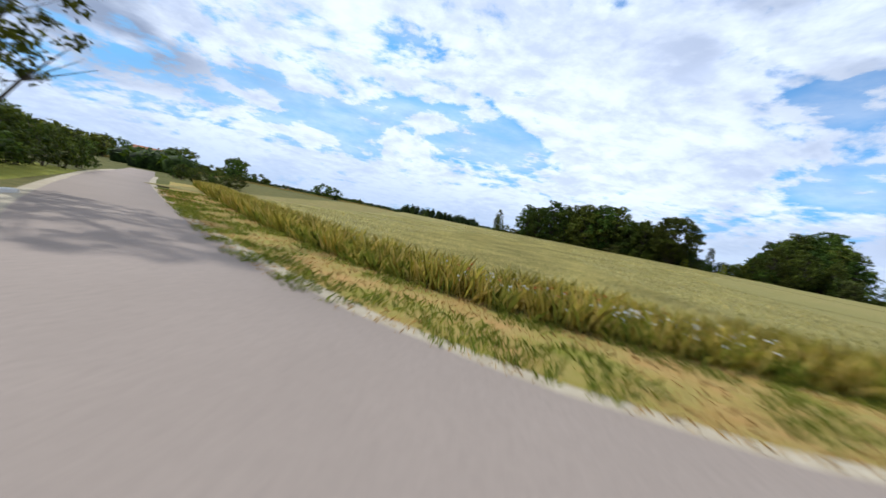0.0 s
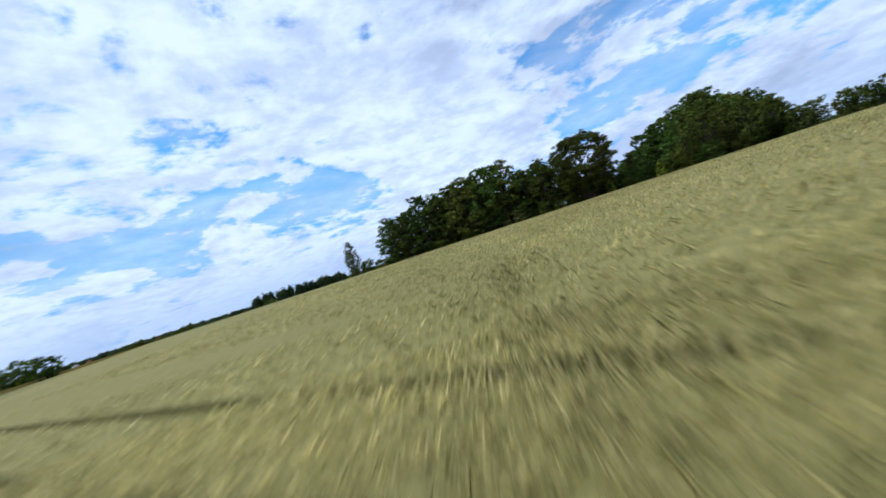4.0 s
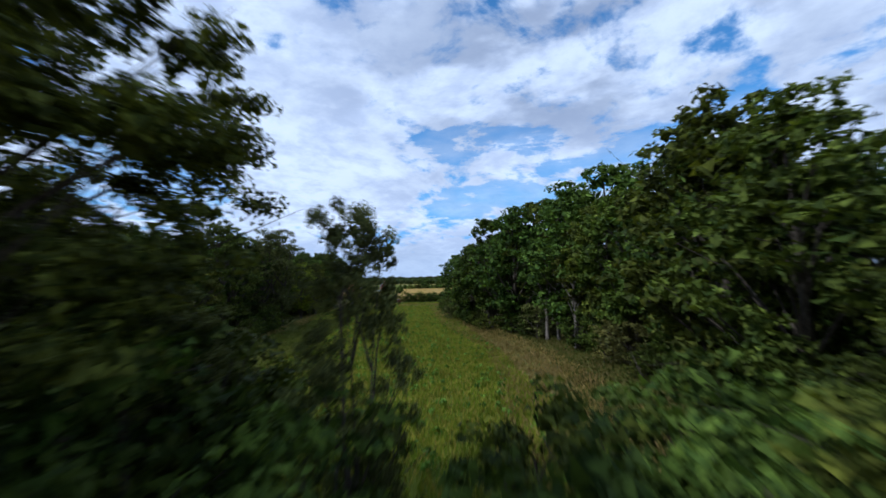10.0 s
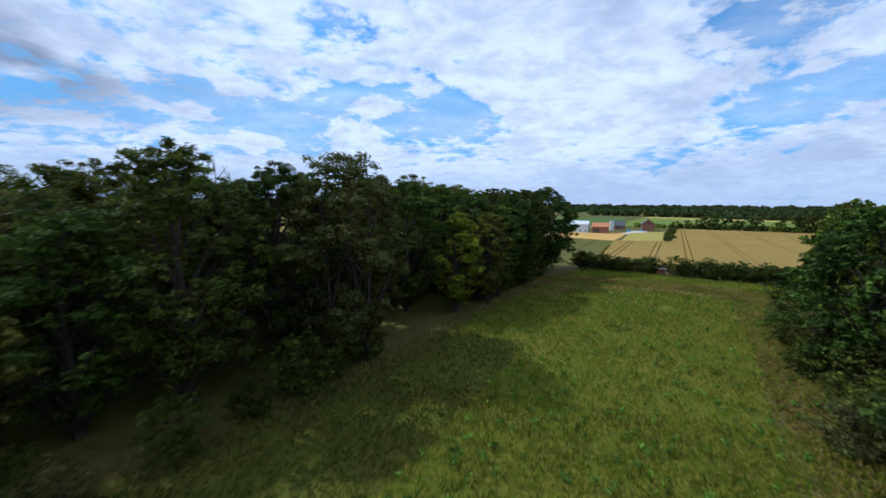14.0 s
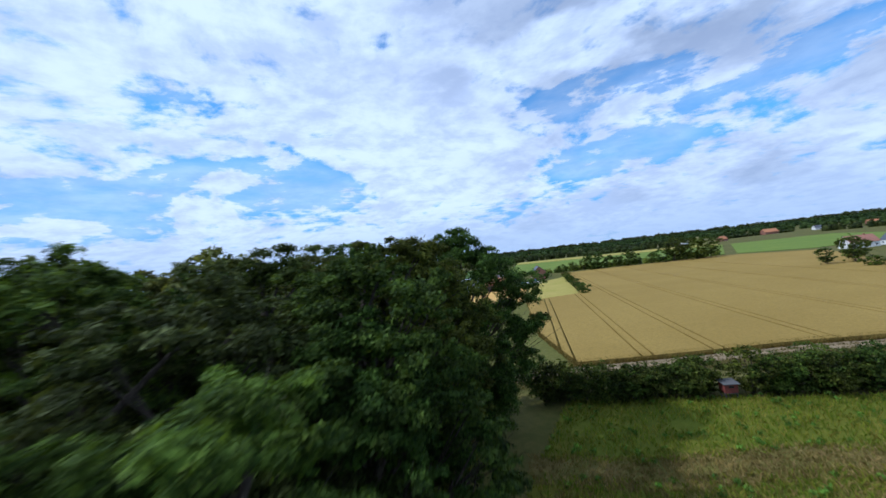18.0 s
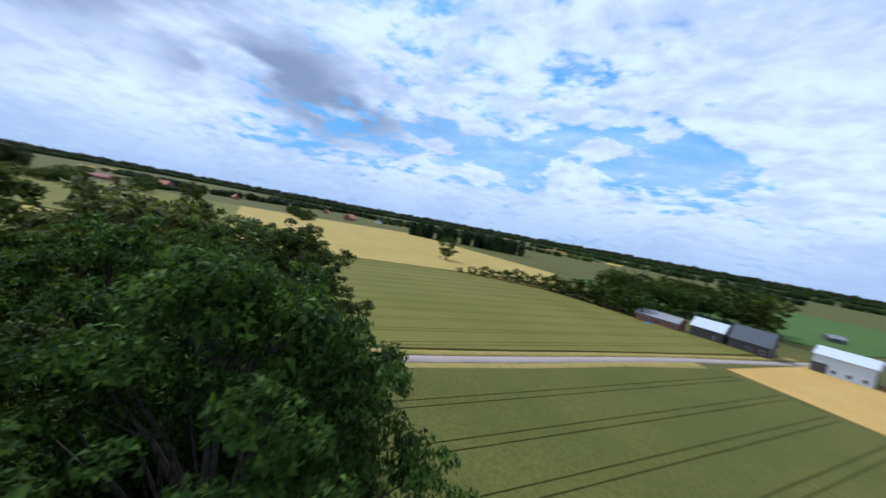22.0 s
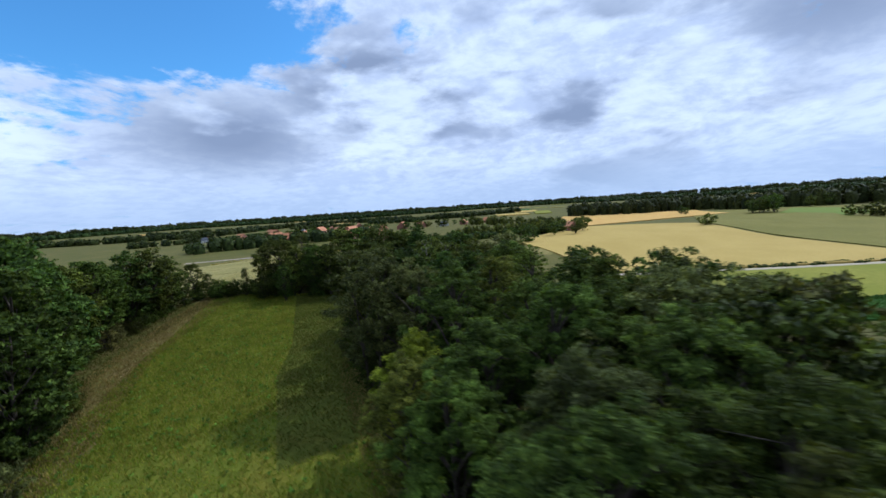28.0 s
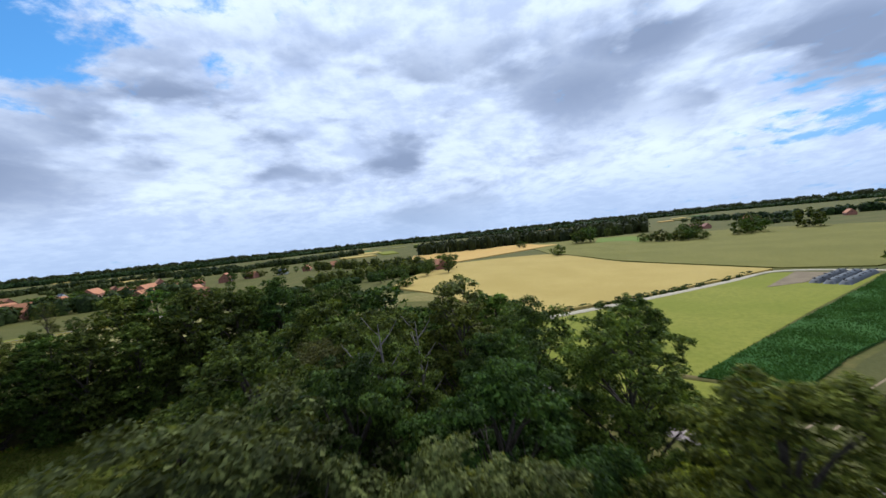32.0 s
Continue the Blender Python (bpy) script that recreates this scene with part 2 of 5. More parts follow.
MAT["green_wheat"] = material("green_wheat", two_scale((0.163, 0.147, 0.031), (0.20, 0.172, 0.040), (0.115, 0.108, 0.022), 0.03, 2.0, bump=0.08))
# Darker green of its own, deepened further for cloud shade and edge fall-off.
MAT["dark_wheat"] = material("dark_green_wheat", two_scale((0.104, 0.103, 0.023), (0.132, 0.124, 0.029), (0.075, 0.077, 0.017), 0.04, 2.0, bump=0.08))
# Green wheat darkened for a cloud's shadow, put into its base colours.
MAT["cloud_dark_wheat"] = material("cloud_darkened_wheat", two_scale((0.088, 0.084, 0.024), (0.112, 0.102, 0.031), (0.064, 0.063, 0.017), 0.05, 1.8, bump=0.1))
MAT["stubble"] = material("ripe_stubble", two_scale((0.52, 0.31, 0.085), (0.55, 0.36, 0.11), (0.43, 0.26, 0.075), 0.05, 1.5))
MAT["mown"] = material("mown_grass", two_scale((0.185, 0.19, 0.022), (0.235, 0.22, 0.034), (0.15, 0.16, 0.02), 0.03, 0.9))
MAT["sand_track"] = material("sandy_track", two_scale((0.27, 0.195, 0.115), (0.31, 0.235, 0.145), (0.20, 0.145, 0.08), 0.3, 3.0))
MAT["dry_lawn"] = material("dry_lawn", two_scale((0.40, 0.31, 0.085), (0.33, 0.28, 0.06), (0.25, 0.225, 0.046), 0.08, 0.9))
MAT["pasture"] = material("lush_pasture", two_scale((0.135, 0.185, 0.030), (0.165, 0.205, 0.036), (0.105, 0.15, 0.024), 0.02, 0.9))
MAT["beet"] = material("leafy_beet_crop", two_scale((0.075, 0.125, 0.026), (0.09, 0.145, 0.032), (0.058, 0.10, 0.02), 0.02, 1.2))
MAT["maize"] = material("maize_leaves", two_scale((0.04, 0.095, 0.018), (0.055, 0.12, 0.022), (0.024, 0.06, 0.011), 0.05, 1.6, bump=0.15))
MAT["meadow"] = material("rough_meadow", two_scale((0.108, 0.128, 0.013), (0.145, 0.134, 0.017), (0.080, 0.097, 0.010), 0.10, 1.1, bump=0.1, fine=5.0))
MAT["worn"] = material("worn_dry_grass", two_scale((0.185, 0.135, 0.045), (0.13, 0.128, 0.024), (0.105, 0.090, 0.024), 0.28, 1.4))
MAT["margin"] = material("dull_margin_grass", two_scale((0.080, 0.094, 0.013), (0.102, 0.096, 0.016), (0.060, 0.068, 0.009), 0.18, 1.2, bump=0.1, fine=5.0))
MAT["asphalt"] = material("pale_asphalt", two_scale((0.275, 0.222, 0.180), (0.315, 0.255, 0.208), (0.245, 0.198, 0.162), 0.12, 9.0, rough=0.85, bump=0.004, fine=60.0))
MAT["gravel"] = material("gravel_track", two_scale((0.42, 0.355, 0.25), (0.47, 0.405, 0.295), (0.33, 0.27, 0.18), 0.3, 4.0))
MAT["dry_grass"] = material("dry_verge", two_scale((0.36, 0.215, 0.075), (0.20, 0.195, 0.032), (0.30, 0.235, 0.075), 0.45, 1.6))
MAT["dry_hay"] = material("pale_dry_grass", two_scale((0.27, 0.205, 0.075), (0.20, 0.165, 0.05), (0.13, 0.125, 0.03), 0.25, 1.6))
MAT["brown_margin"] = material("dead_brown_grass", two_scale((0.135, 0.095, 0.034), (0.095, 0.100, 0.018), (0.085, 0.072, 0.022), 0.22, 1.3))
MAT["dead_wood"] = material("bleached_dead_wood", two_scale((0.17, 0.145, 0.12), (0.22, 0.19, 0.16), (0.11, 0.095, 0.08), 0.8, 5.0, bump=0.02, fine=20.0))
MAT["white_stone"] = material("white_painted_stone", two_scale((0.72, 0.70, 0.66), (0.66, 0.64, 0.60), (0.55, 0.53, 0.48), 1.0, 14.0, bump=0.01, fine=40.0))
MAT["pale_lane"] = material("bleached_asphalt", two_scale((0.36, 0.285, 0.245), (0.40, 0.32, 0.275), (0.31, 0.25, 0.215), 0.15, 6.0, bump=0.01, fine=40.0))
MAT["bark"] = material("bark", bark_build)
MAT["oak_leaf"] = leaf_material("oak_leaves", (0.020, 0.036, 0.007), (0.100, 0.136, 0.021))
MAT["ash_leaf"] = leaf_material("ash_leaves", (0.030, 0.047, 0.008), (0.122, 0.152, 0.022))
MAT["willow_leaf"] = leaf_material("grey_willow_leaves", (0.04, 0.05, 0.014), (0.15, 0.16, 0.048))
MAT["lime_leaf"] = leaf_material("yellow_green_leaves", (0.12, 0.15, 0.012), (0.30, 0.32, 0.032), 0.4, 0.3)
# Far woods: the crowns' self-shadow is put into these darker leaf colours.
MAT["shaded_leaf"] = leaf_material("self_shaded_leaves", (0.012, 0.022, 0.006), (0.052, 0.070, 0.015), 0.18)
MAT["bush_leaf"] = leaf_material("bramble_leaves", (0.019, 0.033, 0.006), (0.082, 0.108, 0.015))

# ------------------------------------------------------------------ terrain


def step(a, b, x):
    x = np.clip((np.asarray(x, float) - a) / (b - a), 0, 1)
    return x * x * (3 - 2 * x)


def ground_z(x, y):
    """Height of the land: a low rise along the first field, then a dip to the meadow."""
    s = 0.54 * np.asarray(x, float) + 0.84 * np.asarray(y, float)
    return 2.0 * step(30, 110, s) - 3.8 * step(150, 215, s)


def gz(x, y):
    return float(ground_z(x, y))


def mesh_from(name, verts, faces, mat, smooth=False):
    me = bpy.data.meshes.new(name)
    me.from_pydata(verts, [], faces)
    me.materials.append(mat)
    if smooth:
        me.polygons.foreach_set("use_smooth", [True] * len(me.polygons))
    me.update()
    return me


def part(name, bm, mat, parent=None, label="", smooth=False):
    me = bpy.data.meshes.new(name)
    bm.to_mesh(me)
    bm.free()
    me.materials.append(mat)
    if smooth:
        me.polygons.foreach_set("use_smooth", [True] * len(me.polygons))
    ob = new(name, me)
    ob.parent = parent
    return tagged(ob, label) if label else ob


def make_ground():
    def axis(lo, hi, stepsize, far):
        inner = list(np.arange(lo, hi + 1, stepsize))
        grow, x, out = stepsize, hi, []
        while x < far:
            grow *= 1.22
            x += grow
            out.append(x)
        grow, x, pre = stepsize, lo, []
        while x > -far:
            grow *= 1.22
            x -= grow
            pre.append(x)
        return np.array(pre[::-1] + inner + out)

    xs, ys = axis(-60, 300, 4.0, 4300), axis(-40, 330, 4.0, 4300)
    gx, gy = np.meshgrid(xs, ys)
    gzv = ground_z(gx, gy)
    verts = np.stack([gx, gy, gzv], -1).reshape(-1, 3)
    nx, ny = len(xs), len(ys)
    idx = np.arange(nx * ny).reshape(ny, nx)
    faces = np.stack([idx[:-1, :-1], idx[:-1, 1:], idx[1:, 1:], idx[1:, :-1]], -1).reshape(-1, 4)
    ob = new("ground", mesh_from("ground", verts.tolist(), faces.tolist(), MAT["ground"], True))
    tagged(ob, "rolling farmland of rough grass and bare earth", "ground", kind="structure")


def clipped(bm, poly, grid):
    """Adds to bm a grid clipped to a convex polygon (counter-clockwise)."""
    xs = [p[0] for p in poly]
    ys = [p[1] for p in poly]
    nx = max(1, int((max(xs) - min(xs)) / grid))
    ny = max(1, int((max(ys) - min(ys)) / grid))
    made = bmesh.ops.create_grid(bm, x_segments=nx, y_segments=ny, size=0.5)
    c = Vector(((max(xs) + min(xs)) / 2, (max(ys) + min(ys)) / 2, 0))
    for vert in made["verts"]:
        vert.co = Vector((vert.co.x * (max(xs) - min(xs)), vert.co.y * (max(ys) - min(ys)), 0)) + c
    for i in range(len(poly)):
        a, b = Vector((*poly[i], 0)), Vector((*poly[(i + 1) % len(poly)], 0))
        side = (b - a).cross(Vector((0, 0, 1)))
        bmesh.ops.bisect_plane(bm, geom=bm.verts[:] + bm.edges[:] + bm.faces[:], plane_co=a, plane_no=side, clear_outer=True)


def cut_poly(poly, normal, lo, hi):
    """A convex polygon kept between two offsets along a normal."""
    for keep in ((normal, hi), ((-normal[0], -normal[1]), -lo)):
        (nx, ny), lim = keep
        out = []
        for i, p in enumerate(poly):
            q = poly[(i + 1) % len(poly)]
            a, b = p[0] * nx + p[1] * ny - lim, q[0] * nx + q[1] * ny - lim
            if a <= 0:
                out.append(p)
            if a * b < 0:
                t = a / (a - b)
                out.append((p[0] + t * (q[0] - p[0]), p[1] + t * (q[1] - p[1])))
        poly = out
        if len(poly) < 3:
            return []
    return poly


def convex_parts(polys):
    """Polygons as they are where convex, else cut into triangles; all counter-clockwise."""
    out = []
    for poly in polys:
        n = len(poly)
        turns = []
        for i in range(n):
            (ax, ay), (bx, by), (cx, cy) = poly[i - 2], poly[i - 1], poly[i]
            turns.append((bx - ax) * (cy - by) - (by - ay) * (cx - bx))
        if min(turns) >= -1e-6 or max(turns) <= 1e-6:
            tris = [list(poly)]
        else:
            tris = [[poly[i] for i in t] for t in geometry.tessellate_polygon([[Vector((*p, 0)) for p in poly]])]
        for t in tris:
            area = sum(t[i - 1][0] * t[i][1] - t[i][0] * t[i - 1][1] for i in range(len(t)))
            out.append(t if area > 0 else t[::-1])
    return out


def field(name, polys, height, mat, label, grid=8.0, lines=None, gauge=1.9, track=0.5, category="field", base=0.03, lump=0.0):
    """Standing crop as a slab of its height; lines = (normal, offsets) leave wheel tracks open."""
    pieces = []
    for poly in convex_parts(polys):
        if lines is None:
            pieces.append(poly)
            continue
        normal, offsets = lines
        cuts = [-1e5]
        for o in sorted(offsets):
            cuts += [o - gauge / 2 - track / 2, o - gauge / 2 + track / 2, o + gauge / 2 - track / 2, o + gauge / 2 + track / 2]
        cuts.append(1e5)
        for lo, hi in zip(cuts[0::2], cuts[1::2]):
            got = cut_poly(poly, normal, lo, hi)
            if got:
                pieces.append(got)
    whole = bpy.data.meshes.new(name)
    verts, faces = [], []
    for poly in pieces:
        bm = bmesh.new()
        clipped(bm, poly, grid)
        edges = [e for e in bm.edges if e.is_boundary]
        if height > 0.1:
            bmesh.ops.extrude_edge_only(bm, edges=edges)
            bm.verts.ensure_lookup_table()
        bm.verts.index_update()
        base_i = len(verts)
        low = set()
        if height > 0.1:
            # the doubled rim comes last: it goes down to the soil
            for f in bm.faces:
                if abs(f.calc_area()) < 1e-9:
                    for vtx in f.verts:
                        low.add(vtx.index)
            top = {v.index for f in bm.faces if f.calc_area() >= 1e-9 for v in f.verts}
            low -= top
        for vtx in bm.verts:
            z = gz(vtx.co.x, vtx.co.y)
            top_z = z + height + (lump * noise.noise(vtx.co * 0.12) if lump else 0.0)
            verts.append((vtx.co.x, vtx.co.y, z - 0.05 if vtx.index in low else top_z))
        faces += [[v.index + base_i for v in f.verts] for f in bm.faces]
        bm.free()
    whole.from_pydata(verts, [], faces)
    whole.materials.append(mat)
    whole.polygons.foreach_set("use_smooth", [False] * len(whole.polygons))
    ob = new(name, whole)
    return tagged(ob, label, category, kind="structure" if height < 0.1 else "stuff")


def ribbon(name, pts, width, lift, mat, label, category="road"):
    """A road or track along a line of points, with rounded bends."""
    pts = [Vector((*p, 0)) for p in pts]
    fine = []
    for i in range(len(pts) - 1):
        p0, p1, p2, p3 = pts[max(i - 1, 0)], pts[i], pts[i + 1], pts[min(i + 2, len(pts) - 1)]
        steps = max(2, int((p2 - p1).length / 3.0))
        for k in range(steps):
            t = k / steps
            fine.append(0.5 * (2 * p1 + (p2 - p0) * t + (2 * p0 - 5 * p1 + 4 * p2 - p3) * t * t + (3 * p1 - p0 - 3 * p2 + p3) * t ** 3))
    fine.append(pts[-1])
    verts, faces = [], []
    for i, p in enumerate(fine):
        d = (fine[min(i + 1, len(fine) - 1)] - fine[max(i - 1, 0)]).normalized()
        side = Vector((d.y, -d.x, 0))
        for k, f in enumerate((-0.5, -0.47, 0.0, 0.47, 0.5)):
            wob = 0.12 * noise.noise(p * 0.7 + Vector((k, 0, 0))) if abs(f) > 0.4 else 0.0
            q = p + side * (f * width + wob)
            verts.append((q.x, q.y, gz(q.x, q.y) + (lift - 0.15 if abs(f) > 0.48 else lift + (0.03 if f == 0 else 0))))
    for i in range(len(fine) - 1):
        for k in range(4):
            a = i * 5 + k
            faces.append((a, a + 1, a + 6, a + 5))
    ob = new(name, mesh_from(name, verts, faces, mat, True))
    return tagged(ob, label, category, kind="structure")


make_ground()

# ------------------------------------------------------------------ fields and roads
ALONG = (0.75, 0.66)       # across the first field's wheel tracks
ACROSS = (0.79, -0.61)     # across those of the fields behind the wood
wheat_lines = (ALONG, [16.8, 34.0, 51.0, 79, 104, 125.5, 147.0])
field("bare_soil", [[(-13, 76), (-20.5, 42), (-12.6, 30), (-4, 16.8), (3, 12.0), (8, 10.8), (14, 10.2), (45, 9), (230, -10), (160, 70), (119, 106.5), (96.5, 128), (87, 138.5), (68, 160), (36, 193), (-14, 195), (-12.5, 150)]], 0.045, MAT["soil"], "dry brown soil under the standing wheat", 8.0, category="soil")
field("wheat_field", [[(-13, 76), (-20.5, 42), (-12.6, 30), (-4, 16.8), (3, 12.0), (8, 10.8), (14, 10.2), (45, 9), (230, -10), (160, 70), (119, 106.5), (96.5, 128), (87, 138.5), (68, 160), (36, 193), (-14, 195), (-12.5, 150)]], 0.62, MAT["wheat"], "pale green-gold wheat almost ripe, standing between wheel tracks", 6.0, wheat_lines, track=0.4, category="wheat")
field("barley_field", [[(203, 295), (220, 285.6), (236, 277.4), (262, 261), (352, 290), (475, 360), (470, 420), (362, 474), (275, 366), (249, 370), (214, 318)]], 0.7, MAT["barley"], "ripe golden barley with paired wheel tracks", 8.0, (ACROSS, [-20.8, -8.0, 3.6, 21.5, 42.0, 64.0, 86.0]), track=0.38, category="barley")
field("green_wheat_field", [[(160, 310), (203, 294.5), (214, 318.5), (249, 370.5), (219, 401), (194.5, 375), (177.5, 354), (152, 325.5)]], 0.16, MAT["dark_wheat"], "green wheat between the wood and the lane, partly darkened for shade", 8.0, (ACROSS, [-66, -56.0, -47.0, -37.5]), track=0.26, category="wheat")
field("green_wheat_field", [[(140, 328.5), (153, 340.5), (169.5, 359.5), (186.5, 380), (209, 406), (250, 454), (205, 457), (165, 482), (117, 475), (45, 430), (40, 374)]], 0.34, MAT["green_wheat"], "green wheat across the lane in long drilled rows", 10.0, (ACROSS, [-89 - 9.0 * k for k in range(20)]), track=0.26, category="wheat")
field("stubble_plot", [[(222, 404), (250, 373), (272, 400), (292, 428), (257, 447)]], 0.25, MAT["stubble"], "orange-gold plot of short ripe grain beside the lane", 8.0)
field("garden_plot", [[(254, 372), (274, 366), (342, 448), (296, 430), (274, 400)]], 0.3, MAT["dry_lawn"], "small grass plot behind a hedge at the farm", 8.0)
field("barley_field", [[(30, 388), (117, 478), (-90, 770), (-240, 600)], [(117, 478), (165, 486), (150, 600), (-90, 770)]], 0.7, MAT["pale_barley"], "pale ripe barley on the far slope", 25.0, category="barley")
field("mown_meadow", [[(22, 250), (42, 232), (60, 242), (80, 252), (91, 264), (80, 280), (71, 268), (35, 315), (8, 352), (-6, 371), (-19, 366), (-28, 351), (-14, 325), (4, 289)]], 0.08, MAT["mown"], "bright mown grass beside the silage clamp", 8.0)
field("maize_field", [[(71.5, 268), (79, 279.5), (67, 296), (46, 332), (19, 365), (1, 381), (-6, 372), (9, 353), (36, 316)]], 0.5, MAT["maize"], "dark green young maize in a long strip", 5.0, category="maize", lump=0.3)
field("green_wheat_field", [[(93, 265), (113, 289), (139, 327), (40, 373), (18, 385), (3, 383), (20.5, 366.5), (47.5, 333.5), (68.5, 297.5), (80.5, 281)]], 0.34, MAT["cloud_dark_wheat"], "green wheat beside the maize, darkened as under cloud shadow", 8.0, ((0.86, 0.51), [216.4, 230.5, 245.0, 259.5]), track=0.36, category="wheat")
field("barley_field", [[(17, 246), (-1, 289), (-19, 326), (-35, 356), (-191, 285), (-206, 189), (-61, 179)]], 0.7, MAT["pale_barley"], "pale gold barley behind the wood", 15.0, category="barley")
field("rape_field", [[(-212, 188), (-330, 322), (-470, 300), (-450, 120), (-250, 150)]], 0.9, MAT["stubble"], "orange-gold ripe rape field", 25.0, category="field")
field("green_wheat_field", [[(-37, 361), (-22, 385), (-141, 629), (-351, 549), (-441, 289), (-195, 289)]], 0.52, MAT["green_wheat"], "grey-green wheat stretching to the far trees", 25.0, category="wheat")
field("rough_meadow", [[(64, 186), (76, 164), (92, 150), (99, 133), (108, 129), (140, 161), (163, 191), (238, 247), (191, 285), (172, 270), (130, 217), (102, 184), (96, 192), (62, 197)]], 0.09, MAT["meadow"], "rough grass meadow between two belts of trees", 5.0)

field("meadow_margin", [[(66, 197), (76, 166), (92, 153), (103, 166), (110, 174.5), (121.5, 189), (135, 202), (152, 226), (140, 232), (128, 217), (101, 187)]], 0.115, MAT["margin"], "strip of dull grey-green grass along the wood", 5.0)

ribbon("road_shoulder", [(42, -36), (20, -14), (8, -4.5), (0.6, 2.2), (-8.4, 10.4), (-17.5, 20.3), (-34.5, 41), (-50, 62)], 6.2, 0.085, MAT["gravel"], "pale sandy gravel shoulder of the lane", "verge")
ribbon("lane", [(42, -36), (20, -14), (8, -4.5), (0.6, 2.2), (-8.4, 10.4), (-17.5, 20.3), (-34.5, 41), (-50, 62), (-75, 95)], 5.1, 0.10, MAT["asphalt"], "pale grey asphalt lane with crumbling gravel edges")
ribbon("lane", [(42, 221), (63, 236), (91, 258), (117, 287), (144, 324.5), (157, 337.5), (173.5, 356.5), (190.5, 377), (213, 403), (258, 451), (300, 500), (420, 640)], 3.1, 0.10, MAT["pale_lane"], "pale narrow lane between two wheat fields")
BEND = [(-17.5, 20.3), (-10.8, 13.0), (-6.2, 8.4), (-3.6, 6.0), (-1.0, 4.3), (1.2, 3.1), (3.8, 2.2), (6.5, 1.9), (14, 1.6), (40, 0.5)]
ribbon("road_shoulder", BEND, 5.7, 0.089, MAT["gravel"], "pale sandy gravel shoulder of the lane", "verge")
ribbon("lane", BEND, 4.7, 0.106, MAT["asphalt"], "pale grey asphalt lane bending round the field")
ribbon("farm_track", [(190, 297.5), (200.5, 293.6), (211.5, 287.6), (221.5, 282.3), (235, 275.4), (262, 257.5), (290, 236)], 3.4, 0.13, MAT["sand_track"], "bare earth track between hedge and barley")
ribbon("farm_track", [(22, 242), (19, 250), (2, 289.5), (-16, 325.5), (-31, 352), (-22, 371), (0, 386), (44, 396)], 3.4, 0.10, MAT["gravel"], "pale gravel farm track past the silage clamp")
ribbon("field_path", [(150.3, 320.6), (154.8, 313.2), (159.6, 306.2), (163, 301)], 0.8, 0.19, MAT["sand_track"], "bare earth rut along the edge of the wood")
for off in (-0.85, 0.85):
    ribbon("field_path", [(156.6 + off * 0.84, 319.6 + off * 0.54), (162.2 + off * 0.84, 311.0 + off * 0.54), (168 + off * 0.84, 302.0 + off * 0.54)], 0.5, 0.19, MAT["worn"], "bare wheel rut through the wheat")
for off in (-0.95, 0.95):
    ribbon("field_path", [(93.2 + off * 0.86, 267.1 + off * 0.51), (87.6 + off * 0.86, 276.6 + off * 0.51), (81.4 + off * 0.86, 287.1 + off * 0.51), (74.2 + off * 0.86, 299.2 + off * 0.51)], 0.62, 0.30, MAT["sand_track"], "pale bare wheel rut through the darkened wheat")
ribbon("field_path", [(70.5, 265.5), (75, 272.5), (80.8, 280.5)], 2.2, 0.14, MAT["brown_margin"], "scorched brown strip at the end of the maize")
ribbon("verge", [(45, 4.6), (14, 5.8), (7.5, 6.5), (3, 7.7), (-1.4, 10.2), (-5.5, 13.8), (-9.8, 18.8), (-22.5, 35.4), (-38, 57)], 4.6, 0.07, MAT["dry_grass"], "dry grass verge between lane and wheat", "verge")
ribbon("verge", [(-6, -1), (-14.5, 5.5), (-22, 15.0), (-38, 36)], 6.0, 0.06, MAT["mown"], "short green verge beside the lane", "verge")
ribbon("verge", [(141.5, 326.5), (154.5, 339.5), (171, 358.5), (188, 379), (210.5, 405), (254, 453)], 2.6, 0.09, MAT["dry_grass"], "dry grass verge along the narrow lane", "verge")
ribbon("verge", [(147.5, 321.5), (160, 335), (176.5, 354), (193, 374.5), (215, 400)], 4.2, 0.08, MAT["dry_grass"], "dry grass verge along the narrow lane", "verge")

ribbon("dry_margin", [(-20, 40), (-23.5, 62), (-24, 100), (-24, 150), (-25, 215)], 22.0, 0.12, MAT["dry_hay"], "strip of tan dry grass beside the wheat", "verge")
ribbon("dry_margin", [(108, 127), (130, 143.5), (146.5, 158.5), (154, 170), (161, 183), (166, 195), (190, 222)], 12.0, 0.125, MAT["brown_margin"], "brown dead grass at the foot of the trees", "verge")
marker = bmesh.new()
bmesh.ops.create_cube(marker, size=1.0, matrix=Matrix.Translation((-15.7, 13.7, 0.14)) @ Matrix.Rotation(radians(8), 4, "Z") @ Matrix.Diagonal((0.28, 1.1, 0.2, 1)))
bmesh.ops.bevel(marker, geom=marker.edges[:], offset=0.03, segments=2, affect="EDGES")
tagged(part("kerb_stone", marker, MAT["white_stone"]), "long white kerb stone lying in the verge", "stone")

# ------------------------------------------------------------------ trees
rng = np.random.default_rng(7)


